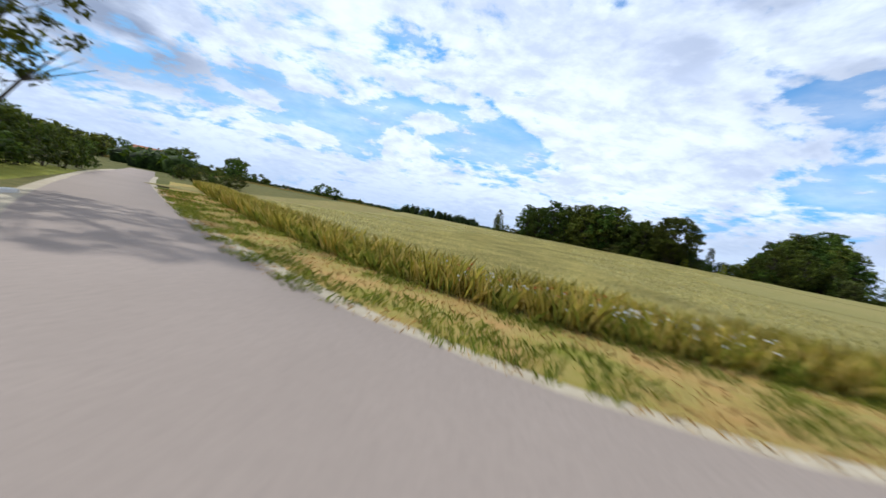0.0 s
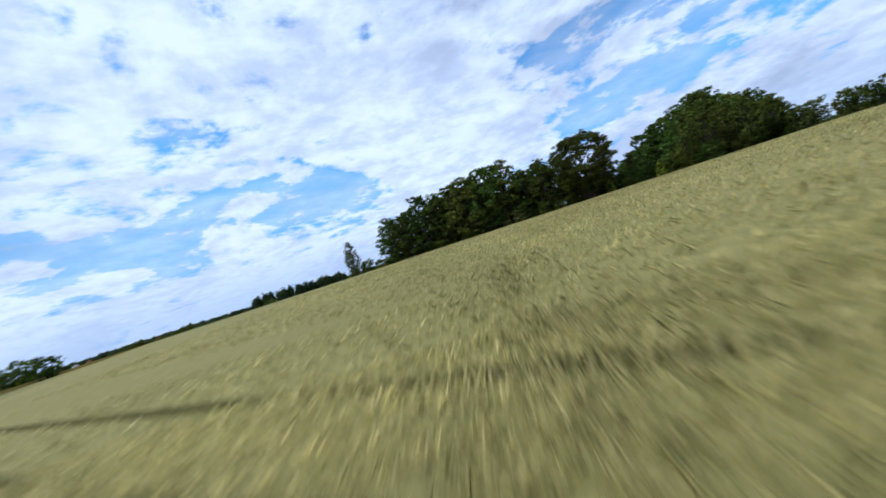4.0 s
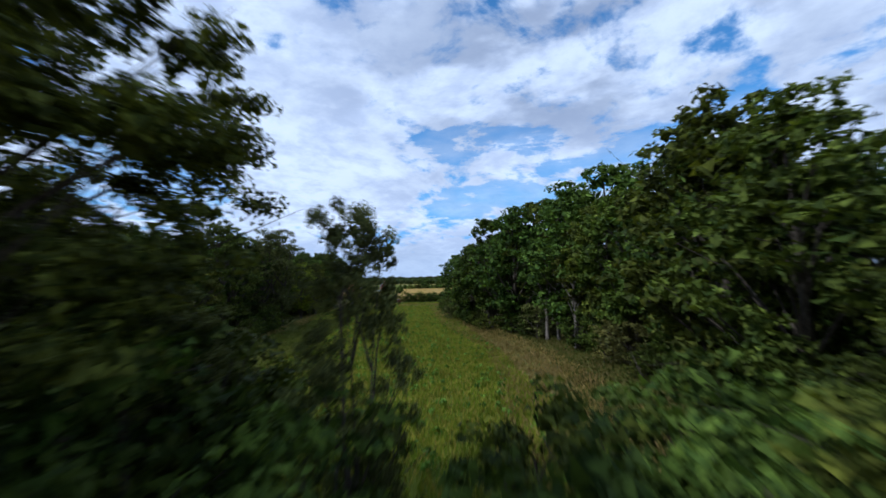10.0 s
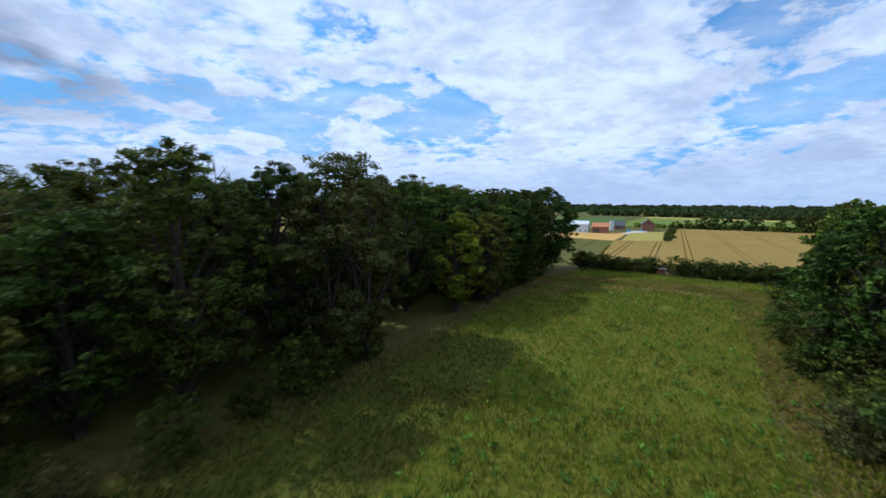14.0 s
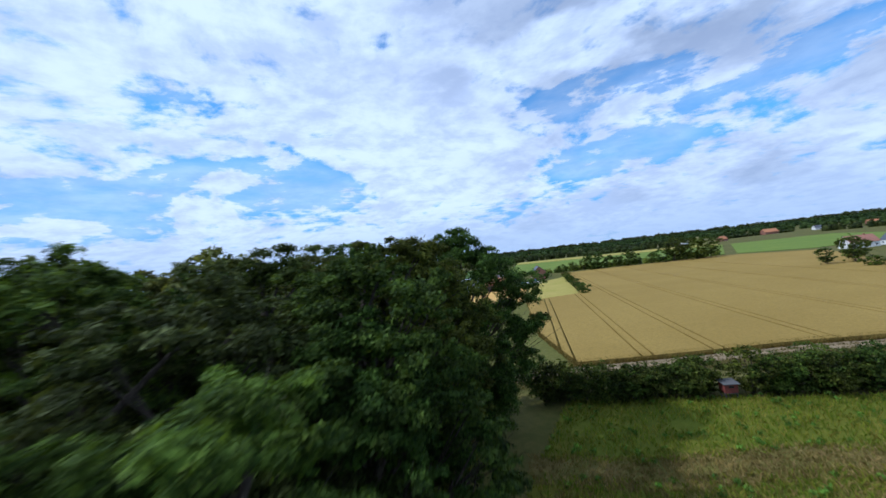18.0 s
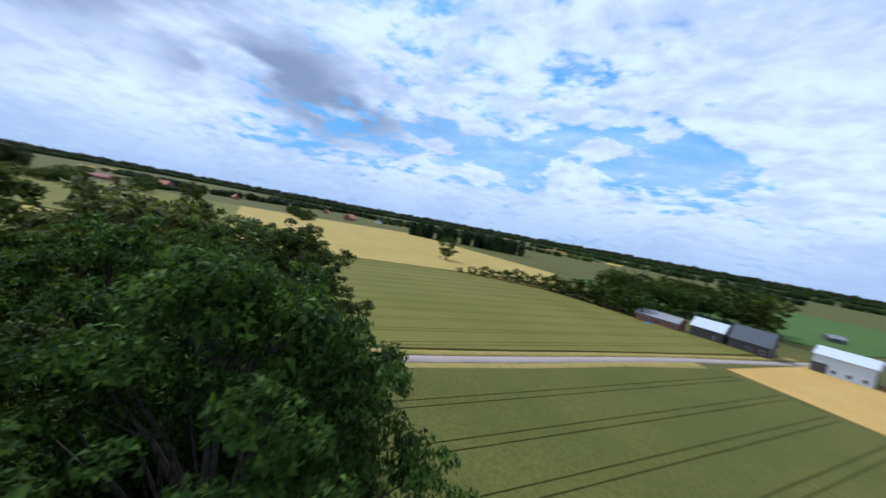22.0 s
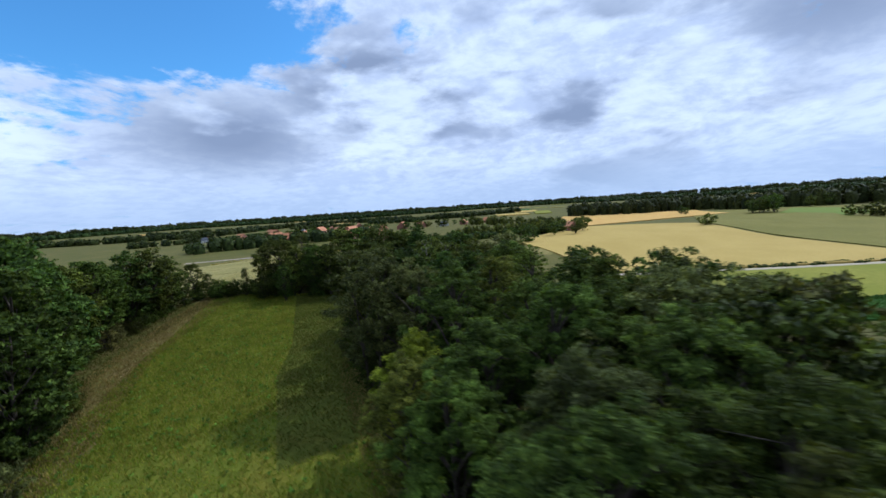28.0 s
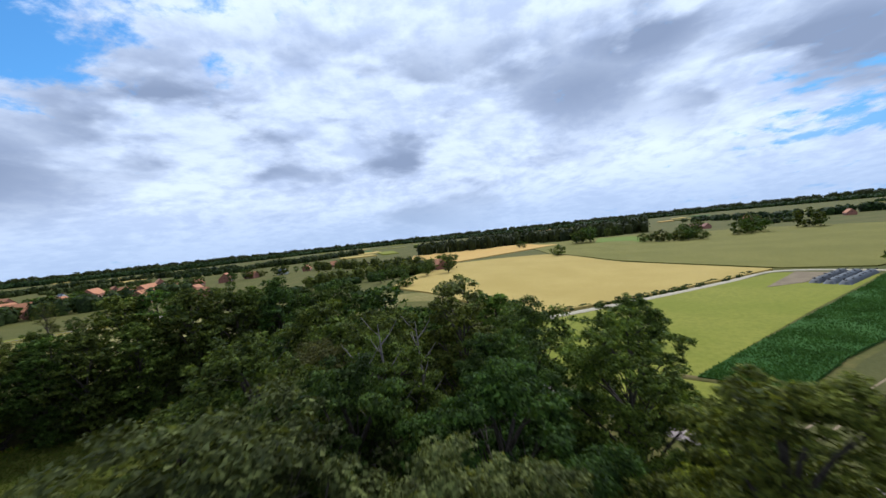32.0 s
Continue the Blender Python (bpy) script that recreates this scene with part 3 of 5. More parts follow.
def tube(verts, faces, pts, radii, sides=7):
    """A tapered limb along points."""
    base = len(verts)
    for i, (p, r) in enumerate(zip(pts, radii)):
        d = (Vector(pts[min(i + 1, len(pts) - 1)]) - Vector(pts[max(i - 1, 0)])).normalized()
        a = d.orthogonal().normalized()
        b = d.cross(a)
        for k in range(sides):
            q = Vector(p) + r * (math.cos(2 * math.pi * k / sides) * a + math.sin(2 * math.pi * k / sides) * b)
            verts.append(tuple(q))
    for i in range(len(pts) - 1):
        for k in range(sides):
            a0, a1 = base + i * sides + k, base + i * sides + (k + 1) % sides
            faces.append((a0, a1, a1 + sides, a0 + sides))


def leaf_cloud(centres, radii, count, size, r, shell=0.72, core=0.12, plain_leaf=False):
    """Leaf sprays, bent pointed blades, near the skin of the given lobes; returns verts and faces as arrays."""
    radii = np.array(radii)
    weight = radii[:, 0] * radii[:, 1] + radii[:, 1] * radii[:, 2] + radii[:, 0] * radii[:, 2]
    pick = r.choice(len(centres), count, p=weight / weight.sum())
    u = r.normal(size=(count, 3))
    u /= np.linalg.norm(u, axis=1)[:, None]
    flip = (u[:, 2] < -0.15) & (r.random(count) < 0.75)
    u[:, 2] = np.where(flip, -u[:, 2], u[:, 2])
    rad = shell + (1.1 - shell) * r.random(count) ** 0.7
    rad = np.where(r.random(count) < core, rad * 0.6, rad)
    pos = np.array(centres)[pick] + u * radii[pick] * rad[:, None]
    n = u * 0.8 + r.normal(size=(count, 3)) * 0.6 + np.array((0, 0, 0.5))
    n /= np.linalg.norm(n, axis=1)[:, None]
    t = np.cross(n, r.normal(size=(count, 3)))
    t /= np.linalg.norm(t, axis=1)[:, None] + 1e-9
    b = np.cross(n, t)
    s = size * (0.55 + 0.9 * r.random(count))[:, None]
    k = (0.36 + 0.3 * r.random(count))[:, None]
    if plain_leaf:
        v = np.stack([pos - t * s, pos + t * s * 0.5 + b * s * k * 1.3, pos + t * s * 0.8 - b * s * k], 1).reshape(-1, 3)
        return v, np.arange(count * 3).reshape(count, 3)
    v = np.stack([pos - t * s, pos + b * s * k - n * s * 0.22, pos + t * s, pos - b * s * k - n * s * 0.22], 1).reshape(-1, 3)
    f = np.arange(count * 4).reshape(count, 4)
    f = np.concatenate([f[:, [0, 1, 2]], f[:, [0, 2, 3]]])
    return v, f


def quick_mesh(name, verts, faces, mat):
    me = bpy.data.meshes.new(name)
    nv, nf, k = len(verts), len(faces), faces.shape[1]
    me.vertices.add(nv)
    me.vertices.foreach_set("co", np.ascontiguousarray(verts, dtype=np.float32).ravel())
    me.loops.add(nf * k)
    me.loops.foreach_set("vertex_index", np.ascontiguousarray(faces, dtype=np.int32).ravel())
    me.polygons.add(nf)
    me.polygons.foreach_set("loop_start", np.arange(0, nf * k, k, dtype=np.int32))
    me.polygons.foreach_set("loop_total", np.full(nf, k, dtype=np.int32))
    me.update(calc_edges=True)
    me.materials.append(mat)
    return me


def make_tree(kind, seed, height, spread, leaves, size, mat, label, clear=0.2, lobes=40, lobe=0.30, trunks=1, peak=0.62, ragged=0.06, twigs=7, bark="bark"):
    """One tree at the origin: an Empty with a trunk and a crown. It is a pattern for copies.
    clear: bare share of the stem; peak: where along the crown it is widest; lobe: size of its leaf clumps."""
    r = np.random.default_rng(seed)
    root = new(kind)
    tagged(root, label, "bush" if "bush" in kind else "tree")
    tv, tf, centres, radii = [], [], [], []
    low = height * clear
    stems = []
    for k in range(trunks):
        off = np.zeros(2) if trunks == 1 else r.normal(size=2) * spread * 0.14
        lean = r.normal(size=2) * (0.03 if trunks == 1 else 0.10) * height
        stem = [(off[0] + lean[0] * f * f + 0.02 * height * f * math.sin(5 * f + k), off[1] + lean[1] * f * f, height * f * 0.84 - 0.3) for f in (0, 0.05, 0.2, 0.4, 0.6, 0.8, 1.0)]
        r0 = 0.021 * height / math.sqrt(trunks)
        tube(tv, tf, stem, [r0 * 1.55, r0, r0 * 0.85, r0 * 0.66, r0 * 0.45, r0 * 0.24, 0.03], 8)
        stems.append(stem)
    for i in range(lobes):
        f = (i + 0.5) / lobes
        half = math.sin(math.pi * min(1.0, f / (2 * peak) if f < peak else 0.5 + 0.5 * (f - peak) / (1 - peak)))
        wide = spread * (0.30 + 0.70 * half) * (1.0 if f < 0.95 else 0.6)
        ang = i * 2.39996 + r.normal() * 0.35
        dist = wide * math.sqrt(0.25 + 0.55 * r.random()) * (1 + ragged * r.normal())
        z = low + (height - low) * (0.06 + 0.86 * f) + r.normal() * 0.014 * height
        c = (dist * math.cos(ang), dist * math.sin(ang), z)
        rr = spread * lobe * (0.55 + 0.75 * r.random())
        centres.append(c)
        radii.append((rr, rr, rr * (0.60 + 0.25 * r.random())))
        if i % 2 == 0:
            stem = stems[i % trunks]
            at_z = max(low * 0.7, z - 0.10 * height - dist * 0.55)
            share = max(0.02, min(0.98, (at_z + 0.3) / (height * 0.84)))
            j = min(5, int(share * 6))
            start = Vector(stem[j]).lerp(Vector(stem[j + 1]), 0.5)
            mid = start.lerp(Vector(c), 0.55) + Vector((0, 0, 0.02 * height))
            tube(tv, tf, [tuple(start), tuple(mid), c], [0.0075 * height, 0.0045 * height, 0.015], 5)
            for q in range(2):
                e = np.array(c) + r.normal(size=3) * np.array(radii[-1]) * 0.7
                tube(tv, tf, [tuple(mid), tuple(e)], [0.0025 * height, 0.01], 3)
    # each limb's clump is made of smaller sprays on its upper skin
    tips, tip_r = [], []
    for c, rr in zip(centres, radii):
        for k in range(twigs):
            u = r.normal(size=3)
            u /= np.linalg.norm(u)
            u[2] = abs(u[2]) if r.random() < 0.85 else u[2]
            tips.append(tuple(np.array(c) + u * np.array(rr) * r.uniform(0.75, 1.1)))
            w = rr[0] * r.uniform(0.22, 0.46)
            tip_r.append((w, w, w * 0.7))
    v, f = leaf_cloud(tips, tip_r, leaves, size, r, 0.3, 0.15, True)
    # larger shaded sprays deep in the clumps
    v2, f2 = leaf_cloud(centres, np.array(radii) * 0.55, leaves // 5, size * 1.5, r, 0.4, 0.5, True)
    v, f = np.concatenate([v, v2]), np.concatenate([f, f2 + len(v)])
    trunk = new("trunk", mesh_from("trunk", tv, tf, MAT[bark], True))
    trunk.parent = root
    crown = new("crown", quick_mesh("crown", v, f, mat))
    crown.parent = root
    return root


def plant(pattern, x, y, scale=1.0, turn=0.0, group="", label="", tall=1.0):
    m = Matrix.Translation((x, y, gz(x, y))) @ Matrix.Rotation(turn, 4, "Z") @ Matrix.Diagonal((scale, scale, scale * tall, 1))
    ob = copy_thing(pattern, m)
    ob.matrix_basis = m
    tagged(ob, label, "", group)
    return ob


PATTERNS = {
    "oak": [make_tree("oak_tree", 11 + i, 18, 6.0, 30000, 0.122, MAT["oak_leaf"], "tall oak with a broad dark green crown", 0.05, 72, 0.25, 1, 0.46) for i in range(4)],
    "ash": [make_tree("ash_tree", 21 + i, 18, 4.8, 26000, 0.118, MAT["ash_leaf"], "tall ash with a loose green crown", 0.10, 60, 0.27, 1, 0.5) for i in range(3)],
    "willow": [make_tree("willow_tree", 31 + i, 18, 6.2, 29000, 0.118, MAT["willow_leaf"], "grey-green willow with several stems", 0.05, 46, 0.30, 3, 0.5) for i in range(2)],
    "lime": [make_tree("maple_tree", 41, 18, 5.0, 28000, 0.12, MAT["lime_leaf"], "field maple with bright yellow-green leaves", 0.05, 46, 0.30, 1, 0.4)],
    "great_oak": [make_tree("oak_tree", 45, 19, 9.6, 120000, 0.115, MAT["oak_leaf"], "great old oak with a wide spreading crown", 0.10, 140, 0.19, 1, 0.6, 0.08)],
    "grand_oak": [make_tree("oak_tree", 45, 19, 9.4, 180000, 0.092, MAT["oak_leaf"], "great old oak with a wide spreading crown", 0.0, 170, 0.17, 1, 0.5, 0.1, 7)],
    "fine_oak": [make_tree("oak_tree", 81 + i, 18, 6.0, 76000, 0.088, MAT["oak_leaf"], "tall oak with a broad dark green crown", 0.05, 92, 0.20, 1, 0.46, 0.12, 6) for i in range(2)],
    "fine_willow": [make_tree("willow_tree", 88, 18, 6.2, 66000, 0.084, MAT["willow_leaf"], "grey-green willow with several stems", 0.05, 80, 0.20, 3, 0.5, 0.12, 6)],
    "fine_ash": [make_tree("ash_tree", 85, 18, 4.8, 66000, 0.086, MAT["ash_leaf"], "tall ash with a loose green crown", 0.10, 80, 0.22, 1, 0.5, 0.12, 6)],
    "birch": [make_tree("birch_tree", 93, 18, 3.2, 15000, 0.12, MAT["ash_leaf"], "slender tree with a pale bare stem", 0.42, 34, 0.30, 1, 0.45, 0.1, 6, "dead_wood")],
    "roadside": [make_tree("roadside_tree", 47, 13, 4.6, 6500, 0.10, MAT["ash_leaf"], "slender roadside tree with drooping loose branches", 0.22, 40, 0.26, 1, 0.45, 0.2, 4)],
    "bush": [make_tree("bush", 51 + i, 4.2, 2.6, 3000, 0.115, MAT["bush_leaf"], "dense dark green bush at the edge of the trees", 0.0, 20, 0.40, 3, 0.45) for i in range(3)],
    "sallow": [make_tree("bush", 55, 4.2, 2.3, 3400, 0.10, MAT["willow_leaf"], "grey-green sallow bush at the edge of the trees", 0.0, 20, 0.38, 4, 0.5)],
    "thin_oak": [make_tree("oak_tree", 71 + i, 18, 6.0, 8500, 0.25, MAT["oak_leaf"], "tall oak with a broad dark green crown", 0.05, 56, 0.30, 1, 0.46) for i in range(2)],
    "thin_ash": [make_tree("ash_tree", 74 + i, 18, 4.8, 7500, 0.24, MAT["ash_leaf"], "tall ash with a loose green crown", 0.12, 40, 0.30, 1, 0.5) for i in range(2)],
    "thin_willow": [make_tree("willow_tree", 77, 18, 6.2, 8000, 0.25, MAT["willow_leaf"], "grey-green willow with several stems", 0.05, 40, 0.30, 3, 0.5)],
}
# trees off this line through the wood are seen from afar only, and have fewer, larger sprays
LOOP = [(188, 282), (190, 294), (185, 298), (177, 296), (172, 282), (166, 258), (150, 246)]
RIDE = [(84, 128), (104, 140), (130, 172), (150, 235), (178, 272), (186, 298), (166, 262), (132, 240), (112, 226)]


FAR = {
    "oak": make_tree("oak_tree", 61, 14, 6.0, 1100, 0.52, MAT["oak_leaf"], "dark round field oak seen far off", 0.12, 22, 0.34),
    "bush": make_tree("bush", 62, 5, 4.2, 520, 0.42, MAT["bush_leaf"], "dark round bush in a distant hedge", 0.0, 12, 0.42),
}


def inside(poly, x, y):
    hit = False
    for i in range(len(poly)):
        (x1, y1), (x2, y2) = poly[i], poly[i - 1]
        if (y1 > y) != (y2 > y) and x < (x2 - x1) * (y - y1) / (y2 - y1) + x1:
            hit = not hit
    return hit


def span_gap(a, b, x, y):
    a, b, p = Vector(a), Vector(b), Vector((x, y))
    t = max(0.0, min(1.0, (p - a).dot(b - a) / (b - a).length_squared))
    return (p - a - t * (b - a)).length


def edge_gap(poly, x, y):
    best = 1e9
    for i in range(len(poly)):
        a, b, p = Vector(poly[i]), Vector(poly[i - 1]), Vector((x, y))
        t = max(0.0, min(1.0, (p - a).dot(b - a) / (b - a).length_squared))
        best = min(best, (p - a - t * (b - a)).length)
    return best


def wood(poly, spacing, kinds, tall, group, edge_bush=True, seed=1, keep_off=(), bare=()):
    r = np.random.default_rng(seed)
    xs, ys = [p[0] for p in poly], [p[1] for p in poly]
    done = []
    for _ in range(6000):
        x, y = r.uniform(min(xs), max(xs)), r.uniform(min(ys), max(ys))
        if not inside(poly, x, y) or any((x - a) ** 2 + (y - b) ** 2 < spacing ** 2 for a, b in done):
            continue
        gap = edge_gap(poly, x, y)
        if gap < 1.5 or any((x - a) ** 2 + (y - b) ** 2 < c * c for a, b, c in keep_off):
            continue
        done.append((x, y))
        kind = kinds[int(r.integers(len(kinds)))]
        off = min(span_gap(RIDE[i], RIDE[i + 1], x, y) for i in range(len(RIDE) - 1))
        grade = "thin_" if off > 20 else "fine_" if off < 10 else ""
        pats = PATTERNS[grade + kind if grade + kind in PATTERNS else kind]
        h = (tall(x, y, gap) if callable(tall) else tall) * r.uniform(0.92, 1.04)
        pick, turn = int(r.integers(len(pats))), r.uniform(0, 6.28)
        if min(span_gap(LOOP[i], LOOP[i + 1], x, y) for i in range(len(LOOP) - 1)) < 19:
            pats = PATTERNS["fine_" + kind if "fine_" + kind in PATTERNS else kind]
            pick %= len(pats)
        if any((x - a) ** 2 + (y - b) ** 2 < c * c for a, b, c in bare):
            continue
        plant(pats[pick], x, y, h / 18.0, turn, group)
    if edge_bush:
        for i in range(len(poly)):
            a, b = Vector(poly[i - 1]), Vector(poly[i])
            count = int((b - a).length / 4.6)
            for k in range(count):
                p = a.lerp(b, (k + r.uniform(0.2, 0.8)) / max(count, 1))
                if any((p.x - q) ** 2 + (p.y - w) ** 2 < c * c for q, w, c in keep_off):
                    continue
                plant(PATTERNS["sallow" if r.random() < 0.2 else "bush"][0 if k % 5 == 0 else -1 if k % 2 else 0], p.x + r.normal() * 0.9, p.y + r.normal() * 0.9, r.uniform(0.8, 1.6), r.uniform(0, 6.28), group + " edge")


def WOOD_HEIGHT(x, y, gap):
    """Full-grown in the middle of the wood, lower along the meadow's upper end."""
    h = 23.3 if x < 118 and y > 215 else (21.5 if x < 106 else 25.5) if y < 225 else 26.0 if y > 284 and x < 163 else 23.6
    a, b, p = Vector((147, 220)), Vector((172, 266)), Vector((x, y))
    t = max(0.0, min(1.0, (p - a).dot(b - a) / (b - a).length_squared))
    off = (p - a - t * (b - a)).length
    if x < 112 and y < 225:          # lower edge along the meadow
        h *= 0.55 + 0.45 * min(1.0, gap / 16.0)
    limit = 16.5 + 3.2 * t if off < 4 else 18.0 + 3.5 * t if off < 6.5 else 19.0 + 4.0 * t if off < 9 else 20.5 + 3.5 * t if off < 14.5 else 99.0
    if t > 0.99 and off > 4:         # round the end of the ride
        limit = 24.0
    if 112 < x < 125 and y > 238:    # lower towards the lane
        limit = min(limit, 19.0)
    return min(h, limit)


WOOD = [(64, 191), (101, 188), (129.5, 220), (140, 235), (150, 249), (169, 271), (183, 284), (174, 293), (159, 310), (140, 319), (135, 285), (126, 262), (115, 249), (104, 243), (90, 236), (72, 226)]
wood(WOOD, 7.4, ["oak", "oak", "ash", "willow"], WOOD_HEIGHT, "trees of the wood", seed=3, keep_off=((181, 283, 7.0), (167, 294.5, 5.5), (144.5, 244, 6.5), (142, 236, 6.5), (139, 230, 5.0), (177, 283, 7.0)), bare=((173, 292, 3.0),))
wood([(125, 263), (114, 251), (105, 249), (101, 254), (111, 268), (128, 289), (134, 286)], 5.0, ["oak", "ash"], lambda x, y, gap: 7.0 + 4.0 * min(1.0, gap / 6.0), "young trees beside the lane", seed=23, edge_bush=False)
wood([(50, 181), (66, 163), (84, 142.5), (92, 148), (87, 163), (60, 190)], 6.0, ["oak"], lambda x, y, gap: 22.0 if x < 77 else 18.0, "trees between field and meadow", seed=4, keep_off=((88, 141, 9.0),))
wood([(37, 194), (50, 181), (60, 190), (46, 202)], 6.0, ["oak"], 18.5, "trees between field and meadow", seed=14)
wood([(106, 122), (122, 107), (146, 126), (160, 146), (149, 151), (134, 138), (118, 128)], 6.2, ["oak", "oak", "ash"], lambda x, y, gap: 12.0 + 11.0 * max(0.0, min(1.0, (y - 117) / 17)), "trees beside the meadow", seed=5)
wood([(149, 151), (160, 146), (190, 183), (218, 236), (209, 240), (193, 226), (166, 194), (159, 178), (157, 163)], 7.0, ["ash", "oak", "ash"], lambda x, y, gap: 29.5 - 9.0 * max(0.0, min(1.0, (y - 170) / 22)), "trees beside the meadow", seed=15, keep_off=((156.6, 162.2, 3.6), (152.2, 155.6, 3.0)))
wood([(120, 107), (162, 70), (168, 78), (128, 116)], 7.5, ["willow"], 7.0, "low trees along the field", seed=6)
plant(PATTERNS["great_oak"][0], 88.4, 140.1, 1.04, 0.4, "trees between field and meadow", "tall free-standing oak with a broad dark crown at the field's edge")
for x, y, sc, kind in ((92, 152, 0.78, "ash"), (97, 154, 0.72, "ash"), (87, 157, 0.85, "oak")):
    plant(PATTERNS[kind][1], x, y, sc, x, "trees between field and meadow")
for x, y, sc in ((84, 143, 0.9), (82, 145, 1.1), (79, 148.5, 1.0), (76, 152, 1.1)):
    plant(PATTERNS["bush"][1], x, y, sc, x, "bushes under the oaks")
plant(PATTERNS["lime"][0], 144.4, 242.3, 0.99, 0.0, "trees of the wood")
plant(PATTERNS["fine_oak"][1], 94.0, 249.5, 1.16, 1.0, "trees of the wood", "tall oak standing alone beside the lane")
plant(PATTERNS["grand_oak"][0], 175.6, 284.2, 1.19, 1.0, "trees of the wood", "great spreading oak at the end of the wood", 1.09)
for x, y, sc, turn in ((156.2, 163.2, 0.98, 0.4), (157.2, 161.4, 0.92, 2.6), (152.2, 155.6, 0.95, 4.1)):
    plant(PATTERNS["birch"][0], x, y, sc, turn, "trees beside the meadow")
plant(PATTERNS["lime"][0], 121, 244, 0.95, 2.0, "trees of the wood")
plant(PATTERNS["lime"][0], 171.3, 292.2, 0.80, 0.7, "trees of the wood", "low field maple with bright yellow-green leaves")
for i, (x, y, sc) in enumerate(((94, 132.0, 0.9), (96.2, 130.2, 0.8), (99.8, 129.6, 1.3), (102.3, 127.4, 1.35), (103.5, 124.8, 1.4), (91, 143, 1.7), (94.5, 138.0, 1.75), (98.0, 134.5, 1.3), (102.5, 131.0, 1.3), (105.5, 128.6, 1.45), (93, 141.5, 1.9), (106.5, 127.5, 1.1), (97, 141.0, 1.7), (99, 145, 1.5), (92, 148, 1.7), (95, 146, 1.8))):
    plant(PATTERNS["bush"][i % 3], x, y, sc, i * 1.3, "bushes in the gap")
plant(PATTERNS["lime"][0], 98.0, 126.0, 0.26, 0.5, "bushes in the gap", "small bright yellow-green bush in the gap")
plant(PATTERNS["willow"][1], 99.4, 135.0, 0.29, 0.3, "bushes in the gap", "slender grey-green sapling in the gap", 2.0)
plant(PATTERNS["lime"][0], 91.0, 135.6, 0.27, 0.9, "bushes in the gap", "small bright yellow-green bush in the gap")
plant(PATTERNS["willow"][0], 96.3, 141.5, 0.50, 0.5, "bushes in the gap", "thin grey-green sapling in the gap")
plant(PATTERNS["ash"][0], 106.5, 124.0, 0.5, 0.5, "bushes in the gap", "young ash in the gap")
# dead grey stems in the wood
for k, (x, y, h) in enumerate(((113, 224, 24), (109, 226, 23), (116, 223, 22.5))):
    dv, df = [], []
    stem = [(0.6 * math.sin(2 * f + k), 0.4 * math.sin(3 * f), h * f - 0.3) for f in (0, 0.3, 0.6, 0.8, 1.0)]
    tube(dv, df, stem, [0.32, 0.26, 0.18, 0.12, 0.03], 8)
    for q in range(16):
        f = 0.5 + 0.48 * q / 16
        a = q * 2.4
        base = Vector((0.6 * math.sin(2 * f + k), 0.4 * math.sin(3 * f), h * f))
        ln = 2.6 * (1.25 - f) + 0.6
        tip = base + Vector((math.cos(a) * ln, math.sin(a) * ln, ln * 1.1))
        tube(dv, df, [tuple(base), tuple(base.lerp(tip, 0.5) + Vector((0, 0, -0.15))), tuple(tip)], [0.07, 0.045, 0.012], 5)
    bare = new("dead_tree", mesh_from("dead_tree", dv, df, MAT["dead_wood"], True))
    bare.location = (x, y, gz(x, y))
    tagged(bare, "dead leafless grey stem standing among the oaks", "tree", "dead trees")
for k, (x, y, sc) in enumerate(((127, 259, 1.32), (131, 267, 1.34), (134, 276, 1.3), (123, 254, 0.95))):
    plant(PATTERNS["oak"][k], x, y, sc, k * 1.9, "trees of the wood")
for x, y, sc, kind, k in ((160, 262, 1.06, "fine_oak", 0), (155, 253.5, 1.08, "fine_ash", 0), (151, 246.5, 1.0, "fine_ash", 0), (152.5, 309.5, 1.22, "fine_oak", 1), (166, 299, 1.02, "fine_oak", 0), (133, 298, 1.25, "oak", 0), (146, 301, 1.3, "fine_oak", 1)):
    plant(PATTERNS[kind][k], x, y, sc, x * 1.7, "trees of the wood")
# hedge between meadow and barley
for k in range(50):
    f = k / 49
    x, y = 189 + 52 * f + rng.normal() * 0.6, 287 - 38 * f + rng.normal() * 0.6
    if math.hypot(x - 206.0, y - 273.0) > 2.5:
        plant(PATTERNS["bush"][k % 3], x, y, rng.uniform(0.8, 1.3), k * 1.7, "hedge beside the barley")
# lane corner: overhanging tree and bushes
plant(PATTERNS["roadside"][0], -20.0, 15.5, 1.25, 0.7, "", "slender roadside tree with drooping loose branches")
for k, (x, y, sc) in enumerate(((-26, 20, 0.9), (-29, 24, 1.0), (-32, 28.5, 1.0), (-35, 33, 0.9), (-38, 38, 0.95), (-42, 44, 0.8), (-24, 14, 1.1), (-30, 18, 1.4))):
    plant(PATTERNS["bush"][k % 3], x, y, sc, k, "roadside bushes")
for k in range(7):
    plant(PATTERNS["bush"][k % 3], -56 + 2.3 * k, 79 - 0.1 * k + rng.normal() * 0.5, rng.uniform(0.6, 0.8), k * 2.1, "field hedge")
plant(PATTERNS["willow"][1], 24.2, 160.4, 0.27, 2.0, "field trees", "slim pale willow standing in the field margin", 1.5)
plant(PATTERNS["willow"][0], 25, 161, 0.32, 1.0, "field trees", "slim pale willow standing in the field margin", 1.75)


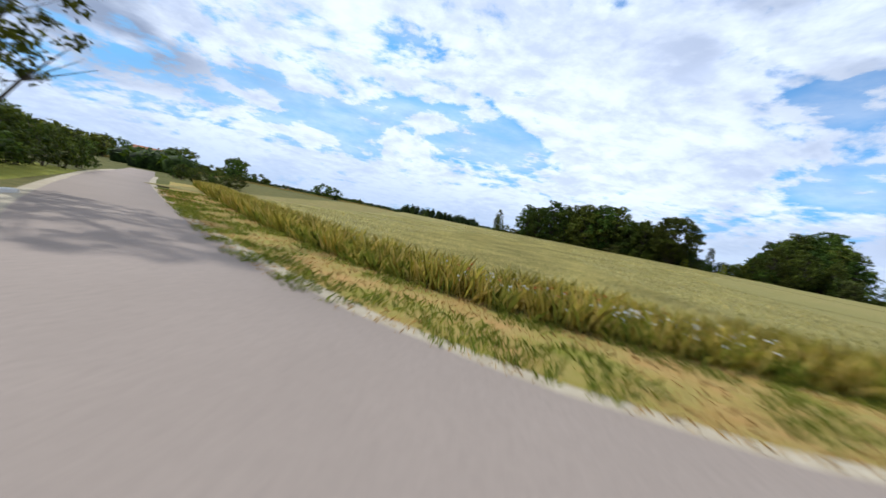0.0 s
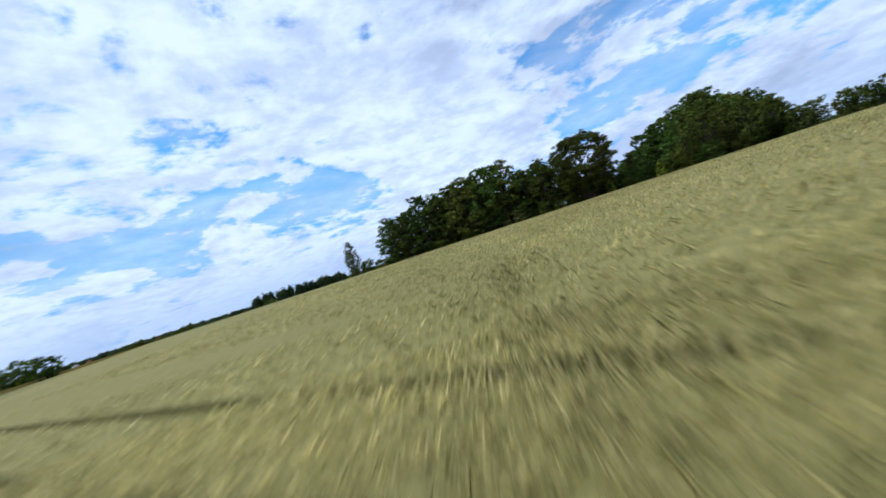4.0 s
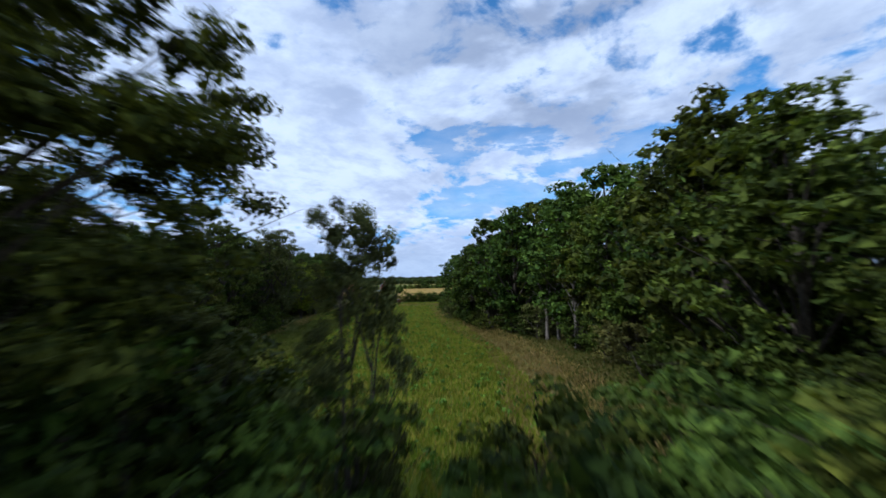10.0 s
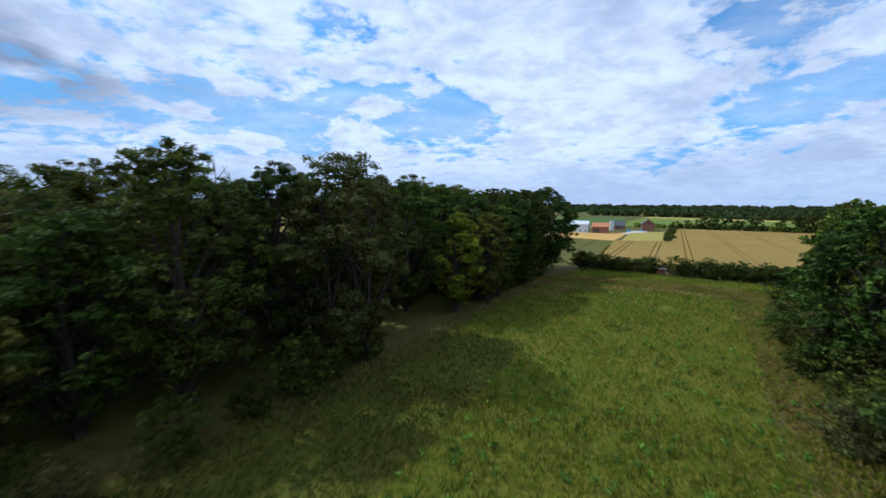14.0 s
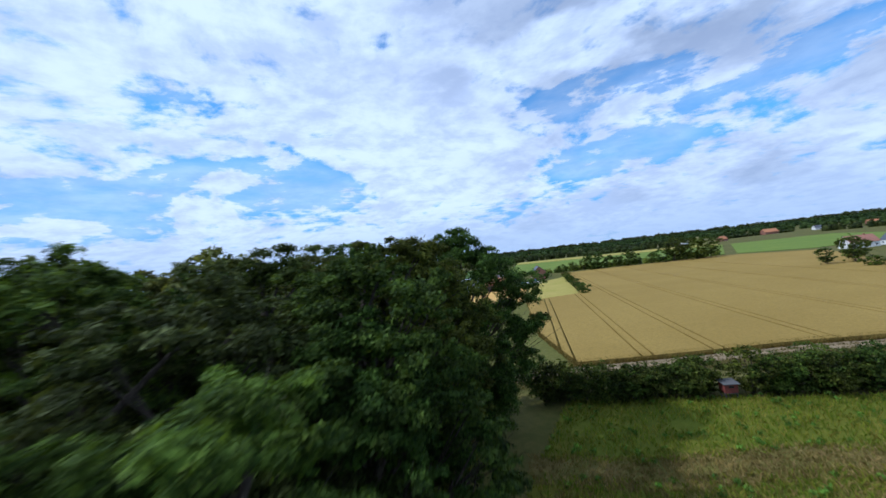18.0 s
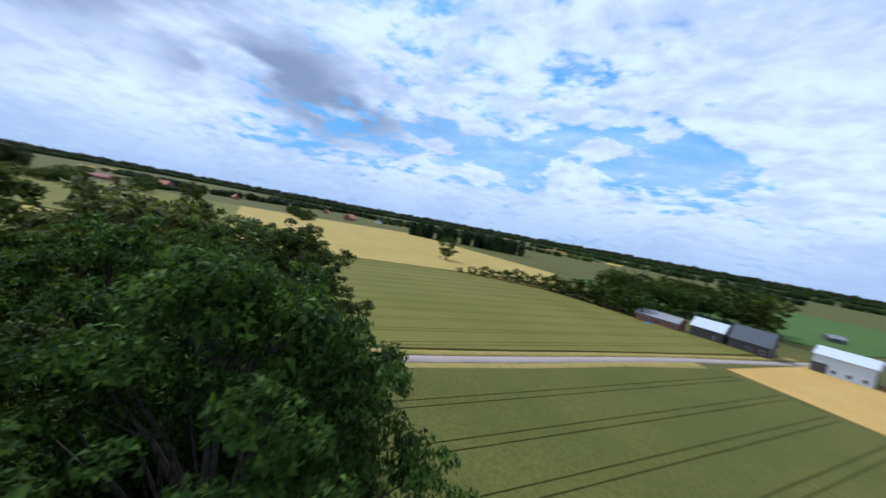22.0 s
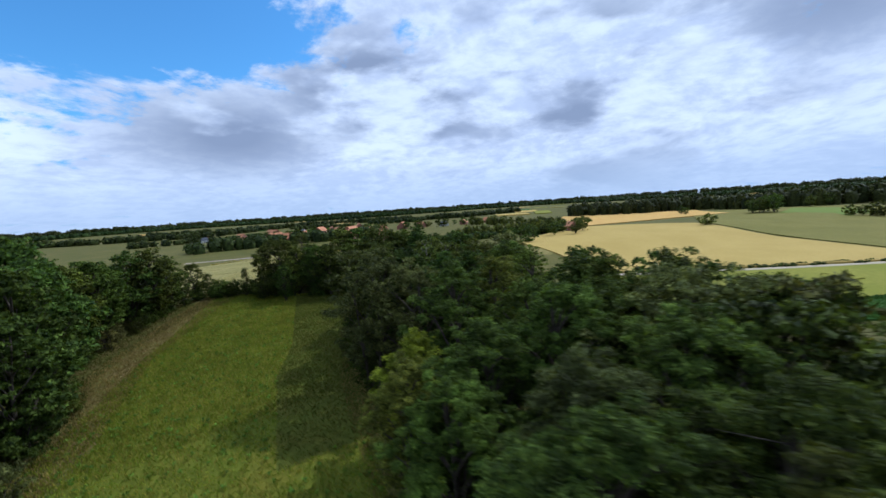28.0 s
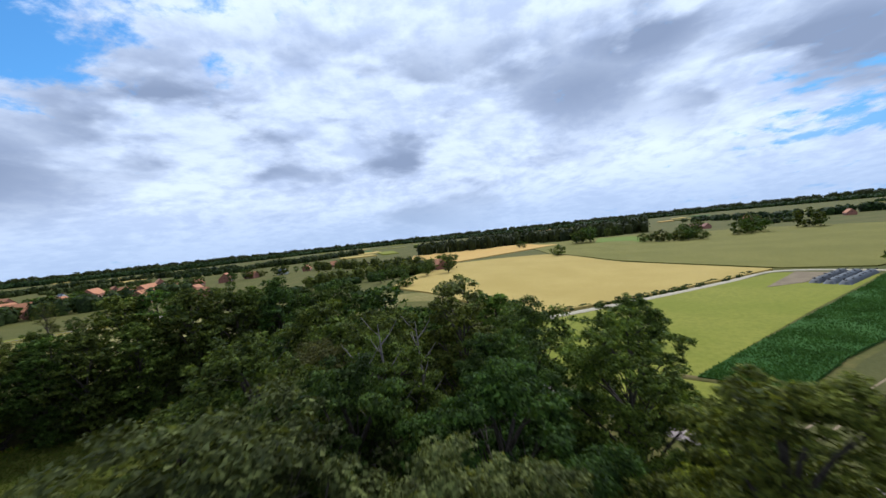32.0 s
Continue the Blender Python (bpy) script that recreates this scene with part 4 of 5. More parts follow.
def far_tree(kind, x, y, h, group="field trees", label=""):
    base = 14.0 if kind == "oak" else 5.0
    plant(FAR[kind], x, y, h / base, (x * 7 + y) % 6.28, group, label)


far_tree("oak", 83, 519, 17, "", "lone round tree with a short trunk in the barley")
far_tree("bush", -168, 291, 8, "field trees", "broad low field tree standing in the barley")
far_tree("bush", -16, 391, 7, "field trees", "round bush beside the farm track")
far_tree("bush", -215, 192, 9)
for k in range(9):
    far_tree("oak", -92 - 7 * k, 165 + 14 * (k % 4), 9 + (k * 5) % 4, "trees far along the lane")
for x, y, h in ((-60, 188, 6), (-52, 184, 5), (28.5, 163, 3.5), (-25, 440, 6)):
    far_tree("bush" if h < 7 else "oak", x, y, h, "field trees")
for k in range(14):       # behind the barley
    f = k / 13
    far_tree("oak" if k % 3 else "bush", 372 + 84 * f, 482 - 66 * f, (6 + (k * 37) % 7) * (1.6 if k > 9 else 1.0), "trees behind the barley")
for k, (x, y, h) in enumerate(((372, 322, 8), (380, 316, 12), (390, 318, 10), (362, 305, 4), (356, 298, 4), (400, 300, 13), (410, 306, 9))):
    far_tree("oak" if h > 7 else "bush", x, y, h, "trees beside the barley")
for k in range(16):       # hedge across the lane
    f = k / 15
    far_tree("bush", 112 + 92 * f, 474 + 16 * math.sin(3.1 * f) - 8 * f, 2.5 + 7 * f + (k * 31 % 3), "hedge across the wheat")
for k in range(26):       # copse behind the farm
    far_tree("oak", 186 + (k * 29) % 84, 498 + (k * 17) % 36 + 0.1 * k, 15 + (k * 7) % 6, "copse behind the farm")
for k in range(12):       # garden hedge of the farm
    f = k / 11
    far_tree("bush", 275 + 68 * f, 364 + 85 * f, 2.6 + (k * 5 % 3) * 0.5, "garden hedge")
for k in range(16):
    far_tree("oak" if k % 2 else "bush", -250 - (k * 53) % 90, 430 + (k * 37) % 130, 9 + (k * 7) % 9, "trees behind the grey-green wheat")
for k in range(12):
    far_tree("bush", -120 - 11 * k, 585 + 8 * k + (k * 13) % 17, 6 + (k * 5) % 6, "trees behind the barley slope")


def forest(name, pts, depth, height, label, seed, step=9.0, spray=2.2, mat="shaded_leaf"):
    """A far belt of woodland: solid lumps under coarse sprays of leaves, in one mesh."""
    r = np.random.default_rng(seed)
    centres, radii = [], []
    for (x1, y1), (x2, y2) in zip(pts[:-1], pts[1:]):
        length = math.hypot(x2 - x1, y2 - y1)
        for k in range(max(2, int(length / step))):
            f = (k + r.random()) / max(2, int(length / step))
            for row in range(max(1, int(depth / (2 * step)))):
                o = (row + r.random()) * 2 * step - depth / 2
                x = x1 + (x2 - x1) * f - (y2 - y1) / length * o
                y = y1 + (y2 - y1) * f + (x2 - x1) / length * o
                h = height * r.uniform(0.72, 1.08)
                centres.append((x, y, gz(x, y) + h * 0.45))
                radii.append((step * r.uniform(0.6, 0.95), step * r.uniform(0.6, 0.95), h * 0.55))
    v, f = leaf_cloud(centres, radii, len(centres) * 44, spray, r, shell=0.85, core=0.0)
    # dark solid lumps inside, eight-sided
    ring = [(math.cos(a) * c, math.sin(a) * c, z) for z, c in ((-0.8, 0.75), (0.1, 0.85), (0.62, 0.6)) for a in np.arange(8) * math.pi / 4] + [(0, 0, 0.9)]
    tris = []
    for lev in range(2):
        for k in range(8):
            a, b = lev * 8 + k, lev * 8 + (k + 1) % 8
            tris += [(a, b, b + 8), (a, b + 8, a + 8)]
    tris += [(16 + k, 16 + (k + 1) % 8, 24) for k in range(8)]
    ring, tris = np.array(ring), np.array(tris)
    body_v = (np.array(centres)[:, None, :] + ring[None] * np.array(radii)[:, None, :]).reshape(-1, 3)
    body_f = (tris[None] + (np.arange(len(centres)) * len(ring))[:, None, None]).reshape(-1, 3)
    ob = new(name, quick_mesh(name, np.concatenate([v, body_v]), np.concatenate([f, body_f + len(v)]), MAT[mat]))
    return tagged(ob, label, "forest", kind="stuff")


def polar(az, dist):
    d = heading(az)
    return (150 + d.x * dist, 280 + d.y * dist)


forest("forest", [polar(a, 640 + 60 * math.sin(a * 0.3)) for a in range(72, 112, 8)], 60, 22, "long dark belt of woodland behind the rape field", 1)
forest("forest", [polar(a, 520) for a in range(8, 30, 6)], 40, 23, "dark wood beyond the barley slope", 2)
forest("forest", [polar(a, 330) for a in (104, 110, 118, 124)], 24, 11, "green copse at the edge of the village", 3, 7.0, 1.6, "ash_leaf")
forest("forest", [polar(a, 760) for a in (-60, -50, -42, -30)], 30, 12, "tree belt behind the barley", 4)
forest("forest", [polar(a, 430) for a in (134, 142, 150, 160)], 40, 13, "trees round the village", 5, 8.0, 1.8)
forest("forest", [(-75, 104), (-122, 150), (-140, 190)], 14, 7, "overgrown hedge far along the lane", 6, 6.0, 1.2, "bush_leaf")
forest("forest", [polar(a, 900 + 200 * math.sin(a * 0.21)) for a in range(20, 72, 9)], 40, 13, "scattered woods in the plain", 7, 11.0, 2.6)
forest("forest", [polar(a, 1150 + 150 * math.sin(a * 0.17)) for a in range(-90, 20, 10)], 44, 15, "scattered woods in the plain", 8, 13.0, 3.0)
forest("forest", [polar(a, 1000 + 150 * math.sin(a * 0.19)) for a in range(110, 190, 9)], 44, 14, "scattered woods in the plain", 9, 13.0, 3.0)
forest("forest", [polar(a, 2300 + 300 * math.sin(a * 0.13)) for a in range(-180, 181, 8)], 120, 20, "wooded ridge closing the horizon", 10, 20.0, 5.0)
forest("forest", [polar(a, 3600 + 200 * math.sin(a * 0.23)) for a in range(-180, 181, 8)], 160, 40, "far wooded hills on the horizon", 11, 36.0, 9.0)
r_hedge = np.random.default_rng(17)
for k in range(44):
    az = r_hedge.uniform(-80, 190)
    dist = r_hedge.uniform(660, 1500) if 0 < az < 115 else r_hedge.uniform(520, 1400)
    if -45 < az < 0 and dist < 700:
        dist += 300
    a = polar(az, dist)
    b = polar(az + r_hedge.uniform(3, 9), dist * r_hedge.uniform(0.9, 1.12))
    forest("hedgerow", [a, b], 16, r_hedge.uniform(6, 12), "uneven line of hedge trees in the plain", 40 + k, 8.0, 2.0, "ash_leaf" if k % 3 == 1 else "shaded_leaf")
r_far = np.random.default_rng(5)
crops = [("barley_field", "pale_barley", "pale ripe field in the plain"), ("green_field", "mown", "green pasture in the plain"), ("wheat_field", "green_wheat", "grey-green wheat in the plain"), ("stubble_field", "stubble", "orange ripe field in the plain"), ("maize_field", "maize", "dark green field in the plain")]
for k in range(110):
    az, dist = r_far.uniform(-180, 180), r_far.uniform(800, 2300)
    if -150 < az < -80:
        continue
    da, dd = r_far.uniform(2.5, 6) * 700 / dist, r_far.uniform(70, 230)
    nm, mt, lab = crops[k % 5]
    quad = [polar(az, dist), polar(az - da, dist), polar(az - da * 0.9, dist + dd), polar(az + 0.2, dist + dd)]
    area = sum(quad[i][0] * quad[(i + 1) % 4][1] - quad[(i + 1) % 4][0] * quad[i][1] for i in range(4))
    field(nm, [quad if area > 0 else quad[::-1]], 0.4 + 0.02 * k, MAT[mt], lab, 90.0)

field("pasture", [[(345, 520), (490, 425), (700, 540), (530, 765), (427, 640)]], 0.3, MAT["pasture"], "bright green pasture behind the farm", 40.0)
field("beet_field", [[(190, 500), (296, 508), (412, 642), (520, 770), (300, 770), (160, 610)]], 0.35, MAT["beet"], "fresh green beet field behind the farm", 40.0)
field("pasture", [[(494, 418), (505, 372), (640, 350), (780, 460), (704, 532)]], 0.3, MAT["pasture"], "bright green pasture beside the white house", 40.0)
field("pasture", [[(-292, 356), (-258, 400), (-330, 436), (-380, 384)]], 0.62, MAT["pasture"], "bright green pasture between field trees", 30.0)
for k in range(7):
    far_tree("oak", -300 - (k * 31) % 26, 338 + (k * 17) % 24, 13 + (k * 5) % 7, "trees beside the pasture", "dark broad tree at the corner of the pasture")
for k in range(10):
    far_tree("oak" if k % 3 else "bush", -268 + 2.6 * k + (k * 7) % 5, 398 + 4.6 * k, 8 + (k * 5) % 4, "thicket beside the pasture", "rounded tree in a thicket beside the pasture")
for x, y, h in ((-395, 402, 13), (-420, 424, 15), (-452, 428, 14), (-372, 280, 11), (-352, 284, 9), (-228, 170, 9)):
    far_tree("oak", x, y, h, "field trees", "single round tree between the fields")
forest("hedgerow", [(-335, 8), (-286, 88), (-240, 164)], 12, 11, "row of field trees behind the rape", 33, 6.0, 1.4, "ash_leaf")
field("dry_pasture", [[(533, 776), (706, 548), (775, 590), (600, 850)]], 0.3, MAT["dry_lawn"], "pale dry pasture in the plain", 40.0)
forest("hedge", [(16, 248), (-0.6, 288), (-18.6, 324.5), (-31, 346)], 1.6, 1.0, "low dark hedge beside the gravel track", 31, 1.5, 0.35, "bush_leaf")
forest("hedgerow", [(352, 508), (420, 468), (488, 424)], 8, 5.0, "uneven hedge between barley and pasture", 32, 4.5, 0.9, "ash_leaf")
# ------------------------------------------------------------------ buildings


def plain(name, colour, rough=0.8, grain=0.25, scale=3.0, metal=0.0):
    def build(n):
        p = place(n)
        dark = tuple(c * (1 - grain) for c in colour)
        col = n.mix(n.ramp(n.noise(p, scale, 6.0, 0.6), 0.3, 0.7), rgb(*dark), rgb(*colour))
        col = n.mix(n.math("MULTIPLY", n.ramp(n.noise(p, scale * 0.15, 3.0), 0.45, 0.75), 0.35), col, rgb(*(c * 0.65 for c in colour)))
        node = n.add("ShaderNodeBsdfPrincipled")
        n.put(node.inputs["Base Color"], col)
        node.inputs["Roughness"].default_value = rough
        node.inputs["Metallic"].default_value = metal
        return node.outputs[0]

    return material(name, build)


MAT["brick"] = plain("red_brick", (0.30, 0.13, 0.085), 0.9, 0.35, 5.0)
MAT["render_white"] = plain("white_render", (0.72, 0.70, 0.66), 0.9, 0.1)
MAT["hall_wall"] = plain("pale_blue_grey_cladding", (0.60, 0.66, 0.72), 0.6, 0.1)
MAT["timber"] = plain("dark_weathered_timber", (0.10, 0.085, 0.075), 0.9, 0.4)
MAT["tile_orange"] = plain("orange_clay_tiles", (0.50, 0.20, 0.085), 0.85, 0.3, 2.0)
MAT["tile_red"] = plain("dull_red_tiles", (0.34, 0.15, 0.10), 0.85, 0.3, 2.0)
MAT["slate"] = plain("dark_grey_slates", (0.085, 0.09, 0.105), 0.6, 0.3, 2.0)
MAT["sheet_roof"] = plain("pale_metal_roof", (0.62, 0.64, 0.66), 0.45, 0.1)
MAT["grey_roof"] = plain("weathered_fibre_cement_roof", (0.30, 0.29, 0.29), 0.85, 0.2)
MAT["felt"] = plain("dark_roofing_felt", (0.11, 0.105, 0.10), 0.9, 0.3, 6.0)
MAT["glass"] = plain("dark_window_glass", (0.03, 0.035, 0.04), 0.08, 0.1)
MAT["frame"] = plain("white_window_frame", (0.7, 0.7, 0.68), 0.6, 0.1)
MAT["concrete"] = plain("pale_concrete", (0.50, 0.47, 0.43), 0.9, 0.15, 1.0)
MAT["red_board"] = plain("red_brown_boards", (0.24, 0.055, 0.04), 0.85, 0.35, 6.0)
MAT["black_film"] = plain("black_silage_film", (0.02, 0.022, 0.026), 0.65, 0.3)
MAT["blue_film"] = plain("grey_silage_film", (0.055, 0.062, 0.07), 0.7, 0.3, 0.8)
MAT["blue_tarp"] = plain("bright_blue_tarpaulin", (0.03, 0.30, 0.62), 0.5, 0.2)
MAT["rubber"] = plain("black_tyre_rubber", (0.025, 0.025, 0.026), 0.8, 0.3)


def box(bm, x0, x1, y0, y1, z0, z1):
    vs = [bm.verts.new((x, y, z)) for z in (z0, z1) for x, y in ((x0, y0), (x1, y0), (x1, y1), (x0, y1))]
    for q in ((3, 2, 1, 0), (4, 5, 6, 7), (0, 1, 5, 4), (1, 2, 6, 5), (2, 3, 7, 6), (3, 0, 4, 7)):
        bm.faces.new([vs[i] for i in q])
    return vs


def make_house(kind, label, w, d, h, roof_h, wall, roof, windows=3, storeys=1, chimney=True, big_door=False):
    """A gabled building at the origin, ridge along x: walls, two roof slopes, windows with panes, a door."""
    root = new(kind)
    tagged(root, label, "house" if "house" in kind else "building")
    bm = bmesh.new()
    prof = [(-d / 2, -0.3), (d / 2, -0.3), (d / 2, h), (0, h + roof_h), (-d / 2, h)]
    ends = [[bm.verts.new((x, y, z)) for y, z in prof] for x in (-w / 2, w / 2)]
    bm.faces.new(ends[0][::-1])
    bm.faces.new(ends[1])
    for i in range(5):
        j = (i + 1) % 5
        bm.faces.new((ends[0][i], ends[0][j], ends[1][j], ends[1][i]))
    part("wall", bm, wall, root)
    slope = math.atan2(roof_h, d / 2)
    for side in (-1, 1):
        bm = bmesh.new()
        over, thick = 0.45, 0.18
        y1, z1 = side * (d / 2 + over * math.cos(slope)), h - over * math.sin(slope) + 0.05
        vs = []
        for x in (-w / 2 - 0.35, w / 2 + 0.35):
            vs += [bm.verts.new((x, 0, h + roof_h + 0.05)), bm.verts.new((x, y1, z1)), bm.verts.new((x, y1, z1 + thick)), bm.verts.new((x, 0, h + roof_h + 0.05 + thick))]
        for q in ((0, 1, 2, 3), (7, 6, 5, 4), (0, 4, 5, 1), (3, 2, 6, 7), (1, 5, 6, 2), (0, 3, 7, 4)):
            bm.faces.new([vs[i] for i in q])
        bmesh.ops.recalc_face_normals(bm, faces=bm.faces[:])
        part("roof", bm, roof, root)
    if chimney:
        bm = bmesh.new()
        box(bm, w * 0.2, w * 0.2 + 0.7, -0.35, 0.35, h + roof_h - 0.6, h + roof_h + 1.0)
        part("chimney", bm, MAT["brick"], root)
    for side in (-1, 1):
        for s in range(storeys):
            z = 0.9 + 2.7 * s
            for k in range(windows):
                x = (k + 0.5) / windows * w - w / 2
                if big_door and side == -1 and k == 0:
                    continue
                bm = bmesh.new()
                y = side * d / 2
                box(bm, x - 0.6, x + 0.6, min(y, y + side * 0.05), max(y, y + side * 0.05), z, z + 1.3)
                win = part("window", bm, MAT["frame"], root)
                bm = bmesh.new()
                box(bm, x - 0.5, x + 0.5, min(y + side * 0.04, y + side * 0.07), max(y + side * 0.04, y + side * 0.07), z + 0.1, z + 1.2)
                part("pane", bm, MAT["glass"], win)
    bm = bmesh.new()
    dw, dh = (2.0, min(h - 0.4, 3.4)) if big_door else (0.55, 2.05)
    xd = -w / 2 + (0.5 / windows) * w if big_door else w * 0.02
    box(bm, xd - dw, xd + dw, -d / 2 - 0.06, -d / 2, 0.0, dh)
    part("door", bm, MAT["timber"], root)
    if roof_h > 2:
        for x in (-w / 2, w / 2):
            bm = bmesh.new()
            sx = 1 if x > 0 else -1
            box(bm, min(x, x + sx * 0.05), max(x, x + sx * 0.05), -0.5, 0.5, h + 0.2, h + 1.4)
            part("window", bm, MAT["glass"], root)
    return root


def put(pattern, x, y, turn, group="", label="", first=False):
    m = Matrix.Translation((x, y, gz(x, y))) @ Matrix.Rotation(radians(turn), 4, "Z")
    if first:
        pattern.matrix_basis = m
        return tagged(pattern, label, "", group)
    return tagged(copy_thing(pattern, m), label, "", group)


put(make_house("farm_building", "long low brick stable with a grey roof", 17, 8, 3.0, 2.0, MAT["brick"], MAT["grey_roof"], 5, 1, False), 211, 460, -28, first=True)
put(make_house("barn", "barn under a pale metal roof", 11, 9, 4.2, 3.0, MAT["timber"], MAT["sheet_roof"], 2, 1, False, True), 227.5, 453, -28, first=True)
put(make_house("barn", "dark timber barn with a steep slate roof", 12, 10, 3.8, 4.6, MAT["timber"], MAT["slate"], 3, 1, False, True), 239.5, 447, -28, first=True)
put(make_house("machine_hall", "large machine hall clad in pale blue-grey sheet", 14, 13, 6.0, 2.2, MAT["hall_wall"], MAT["sheet_roof"], 4, 1, False, True), 262.5, 441, -30, first=True)
put(make_house("barn", "brick barn with an orange tiled roof", 11, 13, 4.6, 2.6, MAT["brick"], MAT["tile_orange"], 2, 1, False, True), 275.5, 433.5, -30, first=True)
put(make_house("farmhouse", "red brick farmhouse with a dark roof", 12, 9, 5.2, 3.8, MAT["brick"], MAT["slate"], 4, 2), 333, 465, 60, first=True)
put(make_house("farmhouse", "brick house with a grey slate roof", 12, 8, 3.2, 3.6, MAT["brick"], MAT["slate"], 3, 1), 314, 478, -25, first=True)
put(make_house("shed", "small grey field shed", 8, 5, 2.6, 1.4, MAT["timber"], MAT["grey_roof"], 2, 1, False), 306, 552, 10, first=True)
put(make_house("white_house", "white house with a red roof", 15, 9, 3.4, 4.0, MAT["render_white"], MAT["tile_red"], 4, 1), 482, 346, -35, first=True)
put(make_house("white_house", "white rendered gabled annexe with a slate roof", 8, 7, 3.2, 3.4, MAT["render_white"], MAT["slate"], 2, 1, False), 497, 336, 50, first=True)
put(make_house("farm_building", "long farm building with a faded red roof", 32, 14, 4.0, 4.0, MAT["brick"], MAT["tile_red"], 6, 1, False), -445, 545, 25, first=True)
village = [make_house("village_house", "brick village house with an orange tiled roof", 14, 10, 3.6, 4.6, MAT["brick"], MAT["tile_orange"], 4, 1), make_house("village_house", "white village house with a grey roof", 12, 9, 3.4, 4.2, MAT["render_white"], MAT["slate"], 3, 1), make_house("village_barn", "great brick barn with a sweeping orange roof", 27, 13, 4.6, 6.0, MAT["brick"], MAT["tile_orange"], 6, 1, False, True)]
spots = [(-112, -148, 20, 2), (-136, -128, 35, 0), (-150, -160, 100, 0), (-166, -140, 15, 1), (-128, -168, 60, 2), (-188, -118, 70, 0), (-206, -112, 20, 2), (-226, -104, 110, 0), (-236, -122, 30, 1), (-258, -100, 10, 0), (-215, -138, 140, 0), (-280, -80, 30, 2), (-300, -60, 80, 0), (-176, -176, 20, 0), (-320, -30, 60, 1), (-344, -8, 15, 0), (-370, 20, 60, 0)]
used = set()
for x, y, turn, k in spots:
    put(village[k], x, y, turn, "village houses", first=k not in used)
    used.add(k)
more = [polar(az, dist) + (az * 3.0, i % 3) for i, (az, dist) in enumerate([(a, 620 + (a * 37) % 260) for a in range(28, 62, 4)] + [(a, 780 + (a * 53) % 200) for a in range(-88, -58, 4)] + [(a, 560 + (a * 29) % 120) for a in range(136, 158, 4)])]
for x, y, turn, k in more:
    put(village[k], x, y, turn, "far village houses")

put(village[0], -152, 196, 30, "village houses")
for x, y, turn, k in ((-116, -61, 40, 1), (-130, -40, 25, 2), (-122, 17, 70, 0), (-96, -92, 15, 0), (-104, -114, 110, 2), (-142, -72, 100, 0), (-224, -196, 30, 2), (-238, -172, 80, 0), (-160, -20, 20, 0)):
    put(village[k], x, y, turn, "village houses")
for x, y in ((-108, -78), (-124, -54), (-112, -30), (-138, -20), (-110, 2), (-136, 30), (-90, -104), (-118, -96), (-150, -52), (-88, -128)):
    far_tree("oak", x, y, 8 + (x * 7 + y) % 4, "village trees")
r_vill = np.random.default_rng(29)
for k in range(54):       # gardens and yards of the village
    x, y, turn, kind = spots[k % len(spots)]
    far_tree("oak" if k % 4 else "bush", x + r_vill.uniform(-26, 26) + 8, y + r_vill.uniform(-22, 22) + 12, r_vill.uniform(7, 13), "village trees", "round dark tree among the village houses")
# silo: cylinder with domed lid and hoops
silo = new("silo")
silo.matrix_basis = Matrix.Translation((300, 462, gz(300, 462)))
tagged(silo, "tall white feed silo with a shallow dome", "silo")
bm = bmesh.new()
bmesh.ops.create_cone(bm, cap_ends=True, segments=28, radius1=2.1, radius2=2.1, depth=7.0, matrix=Matrix.Translation((0, 0, 3.5)))
part("tank", bm, MAT["render_white"], silo)
bm = bmesh.new()
bmesh.ops.create_cone(bm, cap_ends=True, segments=28, radius1=2.2, radius2=0.4, depth=0.9, matrix=Matrix.Translation((0, 0, 7.45)))
part("lid", bm, MAT["grey_roof"], silo)
for z in (1.2, 2.9, 4.6, 6.2):
    bm = bmesh.new()
    bmesh.ops.create_cone(bm, cap_ends=True, segments=28, radius1=2.16, radius2=2.16, depth=0.12, matrix=Matrix.Translation((0, 0, z)))
    part("hoop", bm, MAT["grey_roof"], silo)

ribbon("farm_yard", [(248, 434), (262, 428), (282, 424), (304, 436), (318, 452)], 11.0, 0.14, MAT["concrete"], "pale concrete farm yard", "yard")
for x, y, sx, sy in ((206, 452.5, 3, 2), (309, 452, 4, 2), (322, 456, 3, 1.6)):
    bm = bmesh.new()
    bmesh.ops.create_grid(bm, x_segments=8, y_segments=6, size=0.5)
    for v in bm.verts:
        v.co = Vector((v.co.x * sx, v.co.y * sy, 0.9 * (1 - (2 * v.co.x) ** 2) * (1 - (2 * v.co.y) ** 2) ** 0.5 + 0.1 * noise.noise(v.co * 5)))
    ob = part("tarpaulin", bm, MAT["blue_tarp"])
    ob.location = (x, y, gz(x, y) + 0.02)
    tagged(ob, "bright blue tarpaulin over a heap in the farm yard", "tarpaulin", "blue tarpaulins")

# raised wooden hide in the hedge
hide = new("wooden_hide")
hide.matrix_basis = Matrix.Translation((205.9, 273.0, gz(205.9, 273.0))) @ Matrix.Rotation(radians(-32), 4, "Z") @ Matrix.Scale(0.62, 4)
tagged(hide, "red-brown boarded hide with a pale felt roof in the hedge", "hut")
for x in (-1.05, 1.05):
    for y in (-0.85, 0.85):
        bm = bmesh.new()
        box(bm, x - 0.07, x + 0.07, y - 0.07, y + 0.07, -0.2, 1.3)
        part("leg", bm, MAT["timber"], hide)
bm = bmesh.new()
box(bm, -1.25, 1.25, -1.05, 1.05, 1.2, 1.32)
part("floor", bm, MAT["timber"], hide)
